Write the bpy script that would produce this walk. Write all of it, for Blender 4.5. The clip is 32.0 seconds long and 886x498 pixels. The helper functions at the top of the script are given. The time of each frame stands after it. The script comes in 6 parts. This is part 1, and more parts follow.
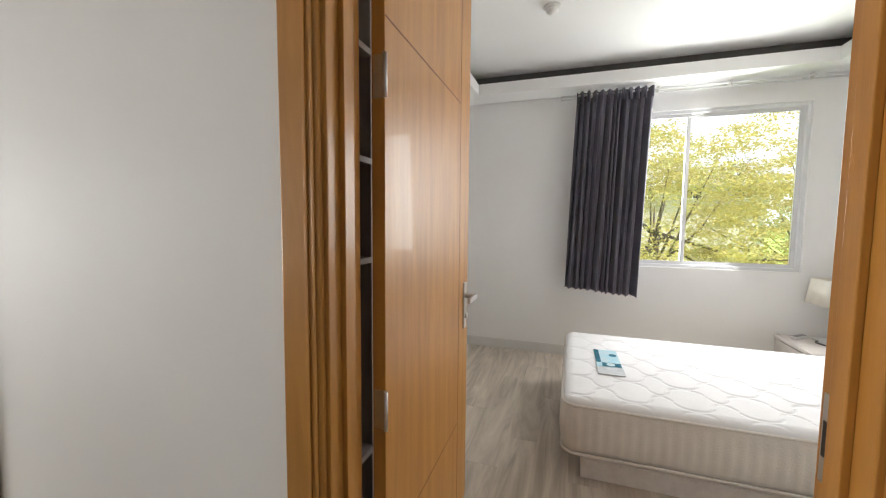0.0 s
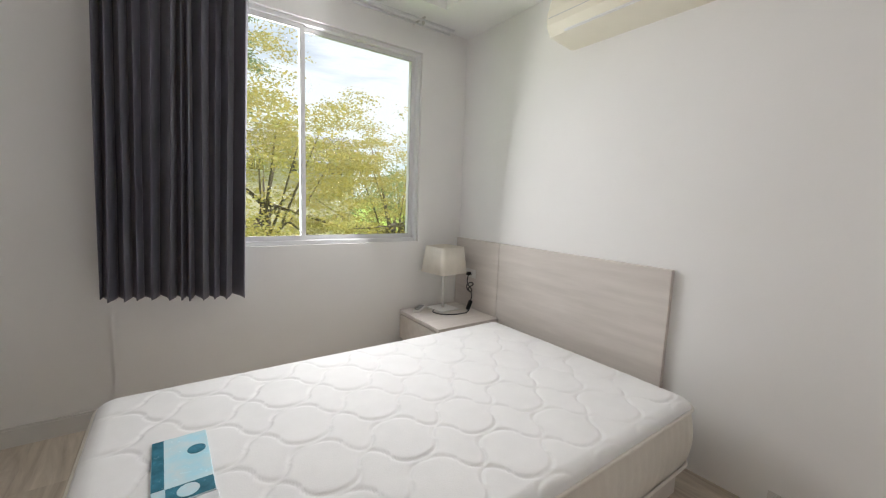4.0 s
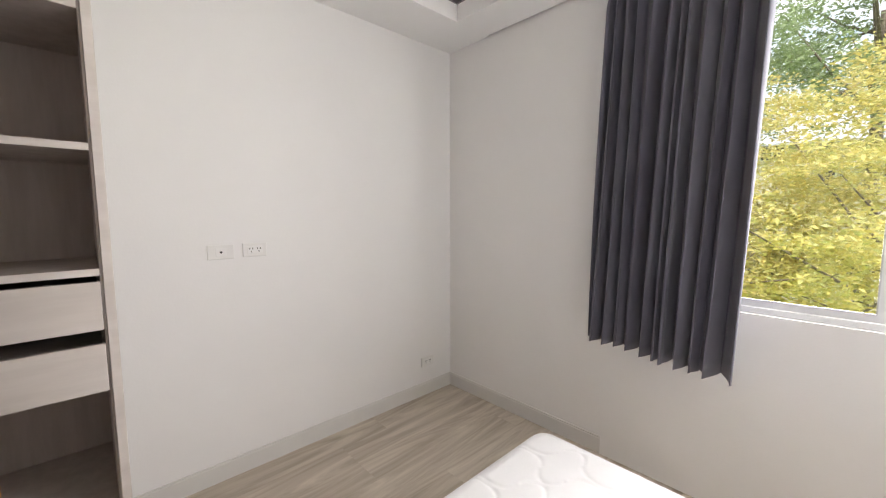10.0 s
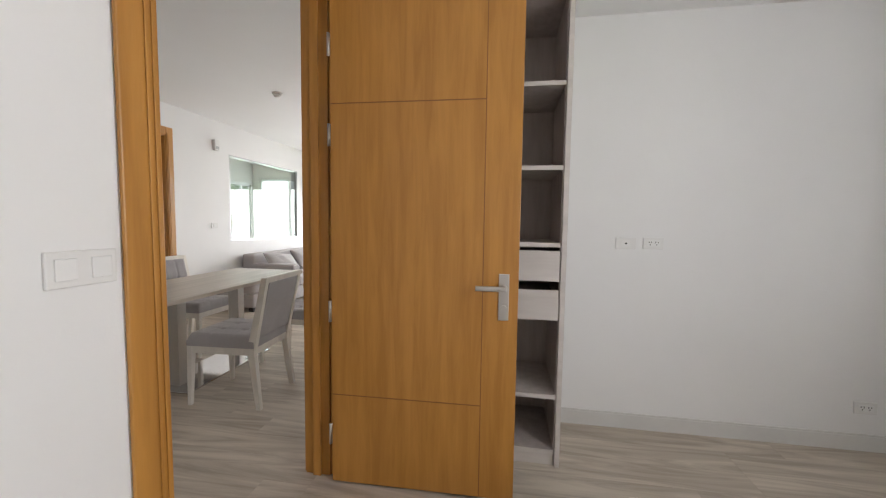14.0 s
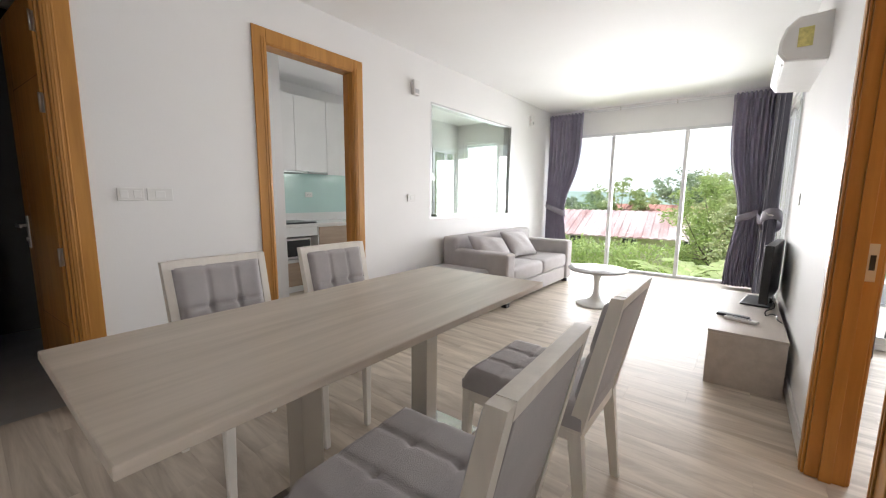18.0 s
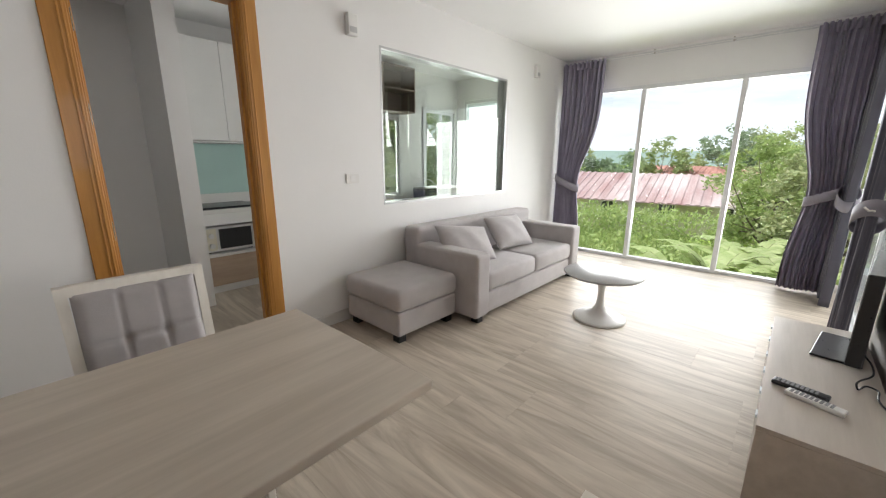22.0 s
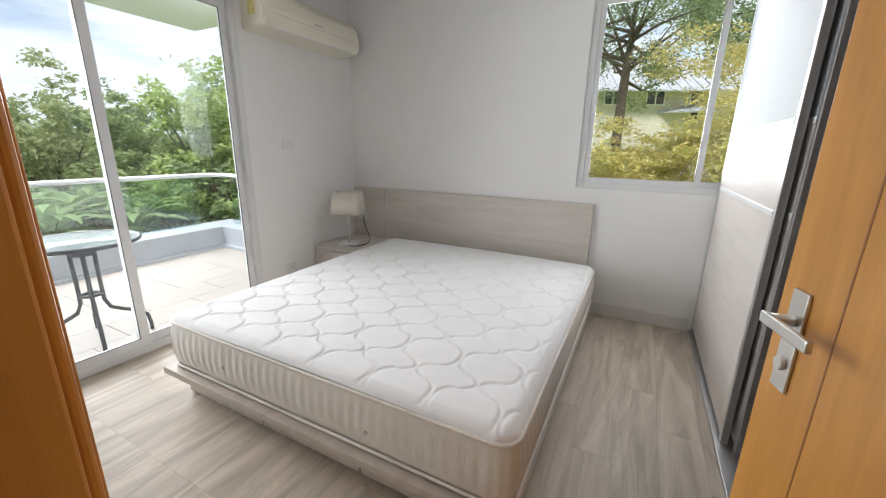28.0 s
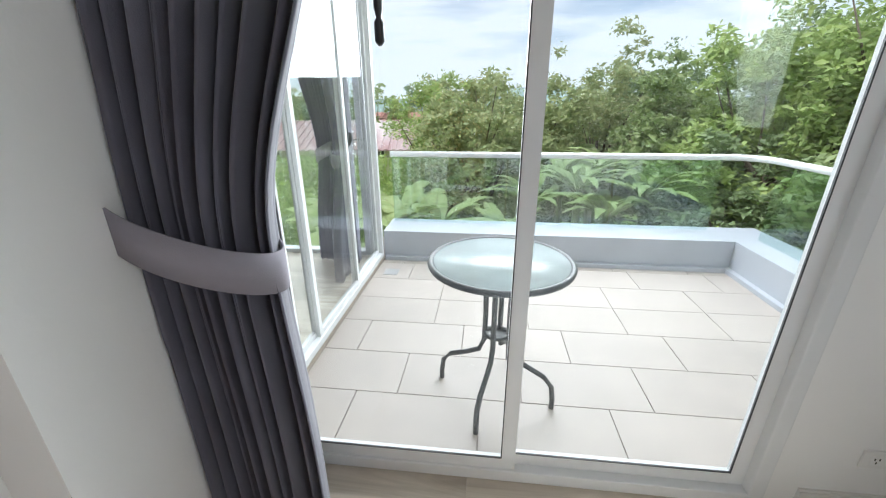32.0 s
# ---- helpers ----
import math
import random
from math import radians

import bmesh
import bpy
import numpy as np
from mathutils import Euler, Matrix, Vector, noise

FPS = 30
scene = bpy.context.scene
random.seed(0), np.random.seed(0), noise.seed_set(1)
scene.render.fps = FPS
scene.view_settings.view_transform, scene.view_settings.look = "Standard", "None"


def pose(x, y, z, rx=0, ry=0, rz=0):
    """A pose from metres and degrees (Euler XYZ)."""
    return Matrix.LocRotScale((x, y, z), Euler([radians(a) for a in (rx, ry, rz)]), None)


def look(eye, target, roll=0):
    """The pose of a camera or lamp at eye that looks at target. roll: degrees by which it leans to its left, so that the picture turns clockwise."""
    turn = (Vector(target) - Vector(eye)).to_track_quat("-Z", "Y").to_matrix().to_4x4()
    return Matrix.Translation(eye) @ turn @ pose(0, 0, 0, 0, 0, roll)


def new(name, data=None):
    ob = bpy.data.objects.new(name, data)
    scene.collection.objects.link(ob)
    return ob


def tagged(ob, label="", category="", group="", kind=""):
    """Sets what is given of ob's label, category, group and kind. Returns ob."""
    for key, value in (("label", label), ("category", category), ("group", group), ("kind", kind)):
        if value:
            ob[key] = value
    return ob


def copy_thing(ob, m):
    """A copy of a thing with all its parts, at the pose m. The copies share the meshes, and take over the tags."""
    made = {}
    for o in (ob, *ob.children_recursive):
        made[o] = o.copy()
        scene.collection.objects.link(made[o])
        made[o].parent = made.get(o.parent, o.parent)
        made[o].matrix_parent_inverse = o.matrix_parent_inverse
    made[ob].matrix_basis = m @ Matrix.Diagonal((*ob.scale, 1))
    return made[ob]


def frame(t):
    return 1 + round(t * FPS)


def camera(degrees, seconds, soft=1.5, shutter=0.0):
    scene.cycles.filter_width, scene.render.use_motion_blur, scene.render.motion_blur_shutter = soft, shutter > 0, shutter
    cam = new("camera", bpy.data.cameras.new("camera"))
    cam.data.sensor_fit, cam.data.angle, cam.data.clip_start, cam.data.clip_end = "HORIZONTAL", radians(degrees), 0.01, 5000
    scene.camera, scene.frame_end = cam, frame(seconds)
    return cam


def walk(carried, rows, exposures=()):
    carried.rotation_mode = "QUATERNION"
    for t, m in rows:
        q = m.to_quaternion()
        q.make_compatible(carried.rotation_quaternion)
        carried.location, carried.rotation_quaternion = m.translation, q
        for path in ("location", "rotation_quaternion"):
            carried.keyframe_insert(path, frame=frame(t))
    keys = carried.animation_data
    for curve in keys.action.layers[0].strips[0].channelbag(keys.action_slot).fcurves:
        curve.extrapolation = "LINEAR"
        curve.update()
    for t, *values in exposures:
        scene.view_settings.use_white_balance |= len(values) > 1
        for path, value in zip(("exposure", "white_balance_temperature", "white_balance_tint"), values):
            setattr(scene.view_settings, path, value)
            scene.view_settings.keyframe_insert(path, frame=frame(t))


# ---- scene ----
EXPOSURES = [(0, 0.62, 6500, 11), (1, 0.88, 6500, 11), (2, 0.35, 6500, 11), (3, 0.1, 6500, 11), (4.5, 0.0, 6550, 12), (6, -0.05, 6550, 12), (7, 0.02, 6550, 13), (9, 0.18, 6600, 13), (10, 0.68, 6650, 15), (11, 1.08, 6550, 12), (12, 0.75, 6500, 13), (13, 0.35, 6450, 14), (14, 0.3, 6400, 13), (15.5, 0.52, 6200, 12), (18, 0.45, 6350, 14), (20.5, 0.6, 6450, 13), (22, 0.08, 6450, 12), (23, -0.05, 6450, 11), (24.5, -0.1, 6400, 11), (26, 0.0, 6250, 11), (28.5, 0.08, 6250, 13), (30, -0.12, 6250, 12), (32, -0.08, 6000, 10)]
PATH = [
    (0, (0.327, -0.151, 1.317), (-0.309, 1.74, 1.169), 0.5),
    (0.5, (0.306, -0.138, 1.335), (-0.003, 1.833, 1.191), 0.4),
    (1, (0.261, 0.057, 1.287), (0.331, 2.05, 1.141), 0.6),
    (1.5, (0.177, 0.264, 1.273), (0.407, 2.243, 1.102), 1.1),
    (2, (0.153, 0.505, 1.265), (0.676, 2.426, 1.081), 1.6),
    (2.2, (0.178, 0.657, 1.26), (0.855, 2.53, 1.07), 1.5),
    (2.5, (0.245, 0.79, 1.238), (1.09, 2.593, 1.044), 1.9),
    (3, (0.343, 0.999, 1.227), (1.359, 2.711, 1.039), 2.0),
    (3.2, (0.362, 1.098, 1.25), (1.438, 2.77, 1.039), 1.3),
    (3.5, (0.437, 1.19, 1.202), (1.591, 2.81, 0.983), 1.9),
    (5.5, (0.803, 1.268, 1.32), (1.811, 2.964, 0.989), 0.7),
    (6, (0.726, 1.502, 1.277), (1.531, 3.308, 0.976), 0.6),
    (6.5, (0.833, 1.631, 1.273), (1.379, 3.538, 1.019), 0.0),
    (7, (0.958, 1.677, 1.286), (1.169, 3.652, 1.053), -0.2),
    (7.5, (1.068, 1.766, 1.303), (0.878, 3.74, 1.043), -0.5),
    (8, (1.091, 1.777, 1.305), (0.512, 3.68, 1.095), -0.8),
    (8.5, (1.167, 1.743, 1.317), (0.278, 3.521, 1.098), -1.2),
    (9, (1.216, 1.792, 1.3), (0.233, 3.525, 1.125), -0.7),
    (9.5, (1.211, 1.771, 1.314), (0.0, 3.353, 1.134), -0.4),
    (10, (1.177, 1.727, 1.34), (-0.278, 3.086, 1.153), -0.2),
    (10.5, (1.185, 1.705, 1.342), (-0.495, 2.777, 1.175), -0.0),
    (11, (1.291, 1.649, 1.371), (-0.58, 2.339, 1.216), 0.5),
    (11.5, (1.478, 1.56, 1.357), (-0.487, 1.905, 1.216), 1.1),
    (12, (1.665, 1.564, 1.344), (-0.33, 1.522, 1.203), 1.0),
    (12.5, (1.764, 1.585, 1.313), (-0.195, 1.205, 1.175), 0.8),
    (13, (1.764, 1.588, 1.299), (-0.138, 0.987, 1.159), 1.3),
    (13.5, (1.735, 1.573, 1.295), (-0.188, 1.042, 1.153), 0.9),
    (14, (1.555, 1.482, 1.266), (-0.413, 1.154, 1.127), 0.8),
    (14.5, (1.332, 1.339, 1.283), (-0.579, 0.767, 1.132), 0.7),
    (15, (1.074, 1.244, 1.265), (-0.709, 0.35, 1.125), 0.8),
    (15.5, (0.888, 1.151, 1.236), (-0.675, -0.085, 1.066), 1.0),
    (17.5, (-0.013, 0.334, 1.193), (-1.666, -0.751, 0.892), 0.9),
    (18, (-0.209, 0.197, 1.193), (-1.772, -1.021, 0.921), 0.6),
    (18.2, (-0.285, 0.173, 1.18), (-1.759, -1.149, 0.9), 0.6),
    (18.5, (-0.362, 0.12, 1.181), (-1.823, -1.214, 0.89), 0.7),
    (19, (-0.572, 0.123, 1.178), (-1.968, -1.172, 0.565), 0.2),
    (19.5, (-0.804, 0.132, 1.204), (-2.134, -1.108, 0.372), 0.3),
    (20, (-1.001, 0.106, 1.276), (-2.254, -1.156, 0.361), 0.3),
    (20.5, (-1.124, 0.081, 1.338), (-2.33, -1.113, 0.279), 0.5),
    (21, (-1.217, 0.067, 1.394), (-2.473, -1.204, 0.495), 0.5),
    (21.5, (-1.314, 0.074, 1.365), (-2.67, -1.288, 0.809), 0.7),
    (22, (-1.418, 0.057, 1.35), (-2.853, -1.255, 0.881), 0.3),
    (22.5, (-1.506, 0.04, 1.339), (-2.751, -1.451, 0.864), 0.5),
    (23, (-1.524, 0.028, 1.351), (-2.832, -1.408, 0.873), 0.4),
    (23.5, (-1.54, 0.032, 1.344), (-3.087, -1.141, 0.862), 0.1),
    (24, (-1.57, 0.056, 1.342), (-3.307, -0.804, 0.848), 0.1),
    (24.5, (-1.581, 0.069, 1.346), (-3.447, -0.442, 0.84), 0.1),
    (25, (-1.653, 0.151, 1.34), (-3.579, -0.001, 0.825), 0.0),
    (25.5, (-1.747, 0.259, 1.321), (-3.668, 0.453, 0.799), 0.1),
    (26, (-1.838, 0.379, 1.326), (-3.688, 0.913, 0.786), 0.0),
    (26.2, (-1.862, 0.407, 1.337), (-3.663, 1.081, 0.787), 0.5),
    (26.5, (-1.908, 0.466, 1.337), (-3.621, 1.334, 0.777), 0.5),
    (28.5, (-2.064, 0.593, 1.282), (-2.816, 2.378, 0.782), 1.1),
    (28.7, (-2.078, 0.624, 1.283), (-2.865, 2.392, 0.777), 1.0),
    (29, (-2.124, 0.699, 1.269), (-3.232, 2.284, 0.762), 1.1),
    (29.5, (-2.123, 0.897, 1.273), (-3.866, 1.73, 0.756), 0.1),
    (30, (-2.31, 1.073, 1.286), (-4.178, 1.468, 0.69), 0.1),
    (30.5, (-2.58, 1.247, 1.303), (-4.415, 1.412, 0.524), -0.4),
    (30.6, (-2.637, 1.228, 1.309), (-4.464, 1.417, 0.517), 0.2),
    (31, (-2.901, 1.353, 1.339), (-4.767, 1.419, 0.622), -0.1),
    (31.3, (-3.141, 1.393, 1.33), (-5.01, 1.269, 0.629), -0.2),
    (32, (-3.646, 1.525, 1.316), (-5.505, 1.317, 0.61), -0.2),
]
cam = camera(98.6, 32.0, soft=1.2)
walk(cam, [(t, look(eye, target, roll)) for t, eye, target, roll in PATH], EXPOSURES)

# ---- world and light ----
world = bpy.data.worlds.new("world")
scene.world = world
world.use_nodes = True
wn, wl = world.node_tree.nodes, world.node_tree.links
wbg = wn["Background"]
sky = wn.new("ShaderNodeTexSky")
sky.sky_type = 'NISHITA'
sky.sun_disc = False
sky.sun_elevation = radians(52)
sky.sun_rotation = radians(148)
sky.air_density, sky.dust_density, sky.ozone_density = 1.0, 1.5, 1.0
wco = wn.new("ShaderNodeTexCoord")
wmap = wn.new("ShaderNodeMapping")
wmap.inputs["Scale"].default_value = (1.6, 1.6, 9.0)
wns = wn.new("ShaderNodeTexNoise")
wns.inputs["Scale"].default_value = 1.6
wns.inputs["Detail"].default_value = 7
wns.inputs["Roughness"].default_value = 0.55
wrp = wn.new("ShaderNodeValToRGB")
wrp.color_ramp.elements[0].color = (0.3, 0.3, 0.3, 1)
wrp.color_ramp.elements[0].position = 0.27
wrp.color_ramp.elements[1].position = 0.49
wmx = wn.new("ShaderNodeMix")
wmx.data_type = 'RGBA'
wmx.inputs["B"].default_value = (6.8, 7.1, 7.5, 1)
wl.new(wco.outputs["Generated"], wmap.inputs["Vector"])
wl.new(wmap.outputs["Vector"], wns.inputs["Vector"])
wl.new(wns.outputs["Fac"], wrp.inputs["Fac"])
wl.new(wrp.outputs["Color"], wmx.inputs["Factor"])
wl.new(sky.outputs["Color"], wmx.inputs["A"])
wl.new(wmx.outputs["Result"], wbg.inputs["Color"])
wbg.inputs["Strength"].default_value = 0.155

sun = new("sun", bpy.data.lights.new("sun", 'SUN'))
sun.data.energy, sun.data.angle, sun.data.color = 5.0, radians(12), (1.0, 0.96, 0.9)
sun.matrix_world = look((14, -22, 40), (0, 0, 0))


def window_light(name, eye, target, width, height, power, spread=118, color=(1.0, 1.0, 0.985)):
    """Sky light entering through a window opening."""
    lamp = new(name, bpy.data.lights.new(name, 'AREA'))
    lamp.data.shape, lamp.data.size, lamp.data.size_y = 'RECTANGLE', width, height
    lamp.data.energy, lamp.data.color, lamp.data.spread = power, color, radians(spread)
    lamp.matrix_world = look(eye, target)
    return lamp


window_light("living_window_light", (-7.5, -1.03, 1.2), (0, -1.03, 1.1), 3.0, 1.7, 92, 115)
window_light("side_window_light", (-5.8, 0.66, 1.1), (-5.0, -5, 1.2), 2.0, 2.0, 6, 130)
window_light("bedroom_window_light", (1.26, 3.92, 1.62), (-0.45, 0.7, 1.25), 1.6, 1.3, 48, 179, (1.0, 1.0, 1.0))
window_light("balcony_door_light", (-4.82, 1.62, 1.15), (0, 1.62, 1.0), 1.5, 2.1, 17, 125)
window_light("balcony_opening_light", (-7.42, 2.2, 2.0), (-5.2, 2.2, 0.0), 3.0, 1.1, 100, 150)
window_light("back_window_light", (-2.05, 3.85, 1.7), (-2.35, 0, 0.9), 0.85, 1.2, 16, 150)
window_light("kitchen_window_light", (-5.85, -4.72, 1.35), (-5.85, 0, 1.0), 1.7, 1.15, 24, 150)
window_light("kitchen_door_light", (-7.0, -4.06, 1.15), (0, -4.06, 1.0), 0.7, 2.1, 15, 150)


# ---- materials ----
MATS = {}


def material(name, color, rough=0.5, metal=0.0, vary=0.06, scale=6.0, bump=0.0, bump_scale=60.0, stretch=(1, 1, 1), grain=None,
             per_object=0.0, coat=0.0, spec=0.5, sheen=0.0, swirl=0.0):
    """A surface with variation at two scales, fine relief and, if grain is given, a second streaked colour."""
    m = bpy.data.materials.new(name)
    m.use_nodes = True
    n, l = m.node_tree.nodes, m.node_tree.links
    b = n["Principled BSDF"]
    b.inputs["Roughness"].default_value = rough
    b.inputs["Metallic"].default_value = metal
    b.inputs["Specular IOR Level"].default_value = spec
    b.inputs["Coat Weight"].default_value = coat
    b.inputs["Sheen Weight"].default_value = sheen
    co = n.new("ShaderNodeTexCoord")
    mp = n.new("ShaderNodeMapping")
    mp.inputs["Scale"].default_value = stretch
    l.new(co.outputs["Object"], mp.inputs["Vector"])
    vec = mp.outputs["Vector"]
    if per_object:
        oi = n.new("ShaderNodeObjectInfo")
        mul = n.new("ShaderNodeVectorMath")
        mul.operation = 'MULTIPLY_ADD'
        mul.inputs[1].default_value = (1, 1, 1)
        cv = n.new("ShaderNodeCombineXYZ")
        sc = n.new("ShaderNodeMath")
        sc.operation = 'MULTIPLY'
        sc.inputs[1].default_value = 37.0
        l.new(oi.outputs["Random"], sc.inputs[0])
        for i in range(3):
            l.new(sc.outputs[0], cv.inputs[i])
        l.new(vec, mul.inputs[0])
        l.new(cv.outputs[0], mul.inputs[2])
        vec = mul.outputs[0]
    n1 = n.new("ShaderNodeTexNoise")
    n1.inputs["Scale"].default_value = scale
    n1.inputs["Detail"].default_value = 6
    n1.inputs["Roughness"].default_value = 0.6
    n1.inputs["Distortion"].default_value = swirl
    l.new(vec, n1.inputs["Vector"])
    base = n.new("ShaderNodeMix")
    base.data_type = 'RGBA'
    dark = tuple(max(0, c * (1 - vary)) for c in color) if grain is None else grain
    base.inputs["A"].default_value = (*dark, 1)
    base.inputs["B"].default_value = (*(min(1, c * (1 + vary)) for c in color), 1)
    rp = n.new("ShaderNodeValToRGB")
    rp.color_ramp.elements[0].position, rp.color_ramp.elements[1].position = 0.35, 0.65
    l.new(n1.outputs["Fac"], rp.inputs["Fac"])
    l.new(rp.outputs["Color"], base.inputs["Factor"])
    out = base.outputs["Result"]
    if per_object:
        hv = n.new("ShaderNodeHueSaturation")
        mr = n.new("ShaderNodeMapRange")
        mr.inputs["To Min"].default_value, mr.inputs["To Max"].default_value = 1 - per_object, 1 + per_object
        l.new(oi.outputs["Random"], mr.inputs["Value"])
        l.new(mr.outputs["Result"], hv.inputs["Value"])
        l.new(out, hv.inputs["Color"])
        out = hv.outputs["Color"]
    l.new(out, b.inputs["Base Color"])
    n2 = n.new("ShaderNodeTexNoise")
    n2.inputs["Scale"].default_value = bump_scale
    n2.inputs["Detail"].default_value = 4
    l.new(vec, n2.inputs["Vector"])
    rr = n.new("ShaderNodeMapRange")
    rr.inputs["To Min"].default_value, rr.inputs["To Max"].default_value = max(0, rough - 0.07), min(1, rough + 0.07)
    l.new(n2.outputs["Fac"], rr.inputs["Value"])
    l.new(rr.outputs["Result"], b.inputs["Roughness"])
    if bump:
        bp = n.new("ShaderNodeBump")
        bp.inputs["Strength"].default_value = bump
        bp.inputs["Distance"].default_value = 0.01
        l.new(n2.outputs["Fac"], bp.inputs["Height"])
        l.new(bp.outputs["Normal"], b.inputs["Normal"])
    MATS[name] = m
    return m


def glass(name, tint=(0.97, 0.99, 0.985), rough=0.0, gloss=0.025):
    """Thin window glass: clear, with a reflection that grows at grazing angles."""
    m = bpy.data.materials.new(name)
    m.use_nodes = True
    n, l = m.node_tree.nodes, m.node_tree.links
    n.remove(n["Principled BSDF"])
    tr = n.new("ShaderNodeBsdfTransparent")
    tr.inputs["Color"].default_value = (*tint, 1)
    gl = n.new("ShaderNodeBsdfGlossy")
    gl.inputs["Roughness"].default_value = rough
    lw = n.new("ShaderNodeLayerWeight")
    pw = n.new("ShaderNodeMath")
    pw.operation = 'POWER'
    pw.inputs[1].default_value = 4.0
    l.new(lw.outputs["Facing"], pw.inputs[0])
    fr = n.new("ShaderNodeMath")
    fr.operation = 'MULTIPLY_ADD'
    fr.inputs[1].default_value, fr.inputs[2].default_value = 0.6, gloss
    l.new(pw.outputs[0], fr.inputs[0])
    mx = n.new("ShaderNodeMixShader")
    l.new(fr.outputs[0], mx.inputs[0])
    l.new(tr.outputs[0], mx.inputs[1])
    l.new(gl.outputs[0], mx.inputs[2])
    l.new(mx.outputs[0], n["Material Output"].inputs["Surface"])
    MATS[name] = m
    return m


M_WALL = material("wall_paint", (0.85, 0.842, 0.832), 0.62, vary=0.015, scale=1.3, bump=0.04, bump_scale=90)
M_CEIL = material("ceiling_paint", (0.88, 0.876, 0.87), 0.7, vary=0.012, scale=1.0, bump=0.03, bump_scale=80)
M_SKIRT = material("skirting_vinyl", (0.70, 0.685, 0.66), 0.4, vary=0.03, scale=4)
M_PLANK = material("vinyl_plank", (0.60, 0.53, 0.445), 0.40, vary=0.06, scale=1.4, bump=0.05, bump_scale=22, stretch=(6, 0.7, 6), swirl=1.5,
                   grain=(0.41, 0.35, 0.285), per_object=0.035, spec=0.12)
M_SUBFLOOR = material("floor_joint", (0.42, 0.36, 0.295), 0.8, vary=0.05)
M_TEAK = material("varnished_teak", (0.505, 0.238, 0.050), 0.42, vary=0.06, scale=2.0, bump=0.05, bump_scale=30, stretch=(11, 11, 0.9), swirl=0.4,
                  grain=(0.42, 0.188, 0.036), coat=0.10)
M_TEAK_DARK = material("door_groove", (0.24, 0.10, 0.03), 0.5, vary=0.1)
M_GREYOAK = material("grey_oak_laminate", (0.53, 0.475, 0.42), 0.42, spec=0.25, vary=0.05, scale=2.0, bump=0.03, bump_scale=26, stretch=(0.8, 8, 8),
                     grain=(0.48, 0.428, 0.375))
M_GREYOAK_V = material("grey_oak_upright", (0.53, 0.475, 0.42), 0.42, vary=0.05, scale=2.0, bump=0.03, bump_scale=26, stretch=(8, 8, 0.8),
                       grain=(0.48, 0.428, 0.375))
M_PALEOAK = material("pale_oak_laminate", (0.66, 0.61, 0.57), 0.45, vary=0.05, scale=2.2, bump=0.03, bump_scale=26, stretch=(8, 0.8, 8),
                     grain=(0.61, 0.56, 0.52))
M_PALEOAK_X = material("pale_oak_headboard", (0.63, 0.58, 0.53), 0.45, vary=0.05, scale=2.2, bump=0.03, bump_scale=26, stretch=(0.8, 8, 8),
                       grain=(0.57, 0.52, 0.47))
M_TABLETOP = material("table_top_oak", (0.60, 0.53, 0.45), 0.38, spec=0.3, vary=0.05, scale=2.0, bump=0.03, bump_scale=26, stretch=(0.7, 9, 9),
                      grain=(0.52, 0.455, 0.38))
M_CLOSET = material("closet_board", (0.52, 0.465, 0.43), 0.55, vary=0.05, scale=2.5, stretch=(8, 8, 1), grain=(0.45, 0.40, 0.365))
M_WHITE = material("white_lacquer", (0.82, 0.815, 0.80), 0.3, vary=0.02, scale=3)
M_PLASTIC = material("white_plastic", (0.80, 0.79, 0.77), 0.35, vary=0.02, scale=5)
M_CREAM = material("aged_plastic", (0.80, 0.76, 0.64), 0.35, vary=0.03, scale=3)
M_DARK = material("dark_void", (0.03, 0.028, 0.026), 0.8, vary=0.1)
# near-black that stands in for shade in the ceiling cove and bathroom
M_PAINTED_SHADE = material("painted_shade", (0.10, 0.098, 0.095), 0.8, vary=0.05)
M_ALU = material("white_aluminium", (0.74, 0.745, 0.75), 0.35, vary=0.02, scale=4)
M_ALU_GREY = material("brushed_aluminium", (0.55, 0.55, 0.55), 0.35, metal=0.8, vary=0.05, stretch=(1, 1, 12))
M_STEEL = material("satin_steel", (0.60, 0.58, 0.55), 0.34, metal=1.0, vary=0.02, scale=3)
M_CHROME = material("polished_steel", (0.62, 0.61, 0.60), 0.08, metal=1.0, vary=0.03)
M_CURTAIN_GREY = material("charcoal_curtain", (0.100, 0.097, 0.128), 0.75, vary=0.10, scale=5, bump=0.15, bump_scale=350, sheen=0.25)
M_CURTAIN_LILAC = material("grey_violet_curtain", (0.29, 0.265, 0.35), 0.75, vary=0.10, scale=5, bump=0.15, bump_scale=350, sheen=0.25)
M_TIEBACK = material("curtain_lining", (0.27, 0.25, 0.29), 0.7, vary=0.06, scale=8, bump=0.1, bump_scale=300)
M_MATTRESS = material("mattress_ticking", (0.82, 0.815, 0.815), 0.85, vary=0.02, scale=9, bump=0.10, bump_scale=240, sheen=0.2)
M_MATT_SIDE = material("mattress_border", (0.74, 0.70, 0.64), 0.85, vary=0.04, scale=9, bump=0.25, bump_scale=150)
M_PIPING = material("mattress_piping", (0.78, 0.74, 0.68), 0.7, vary=0.03, scale=20)
M_SOFA = material("taupe_grey_fabric", (0.47, 0.44, 0.44), 0.9, vary=0.06, scale=7, bump=0.35, bump_scale=330, sheen=0.3)
M_CHAIRFAB = material("grey_chair_fabric", (0.42, 0.395, 0.395), 0.85, vary=0.06, scale=7, bump=0.3, bump_scale=330, sheen=0.3)
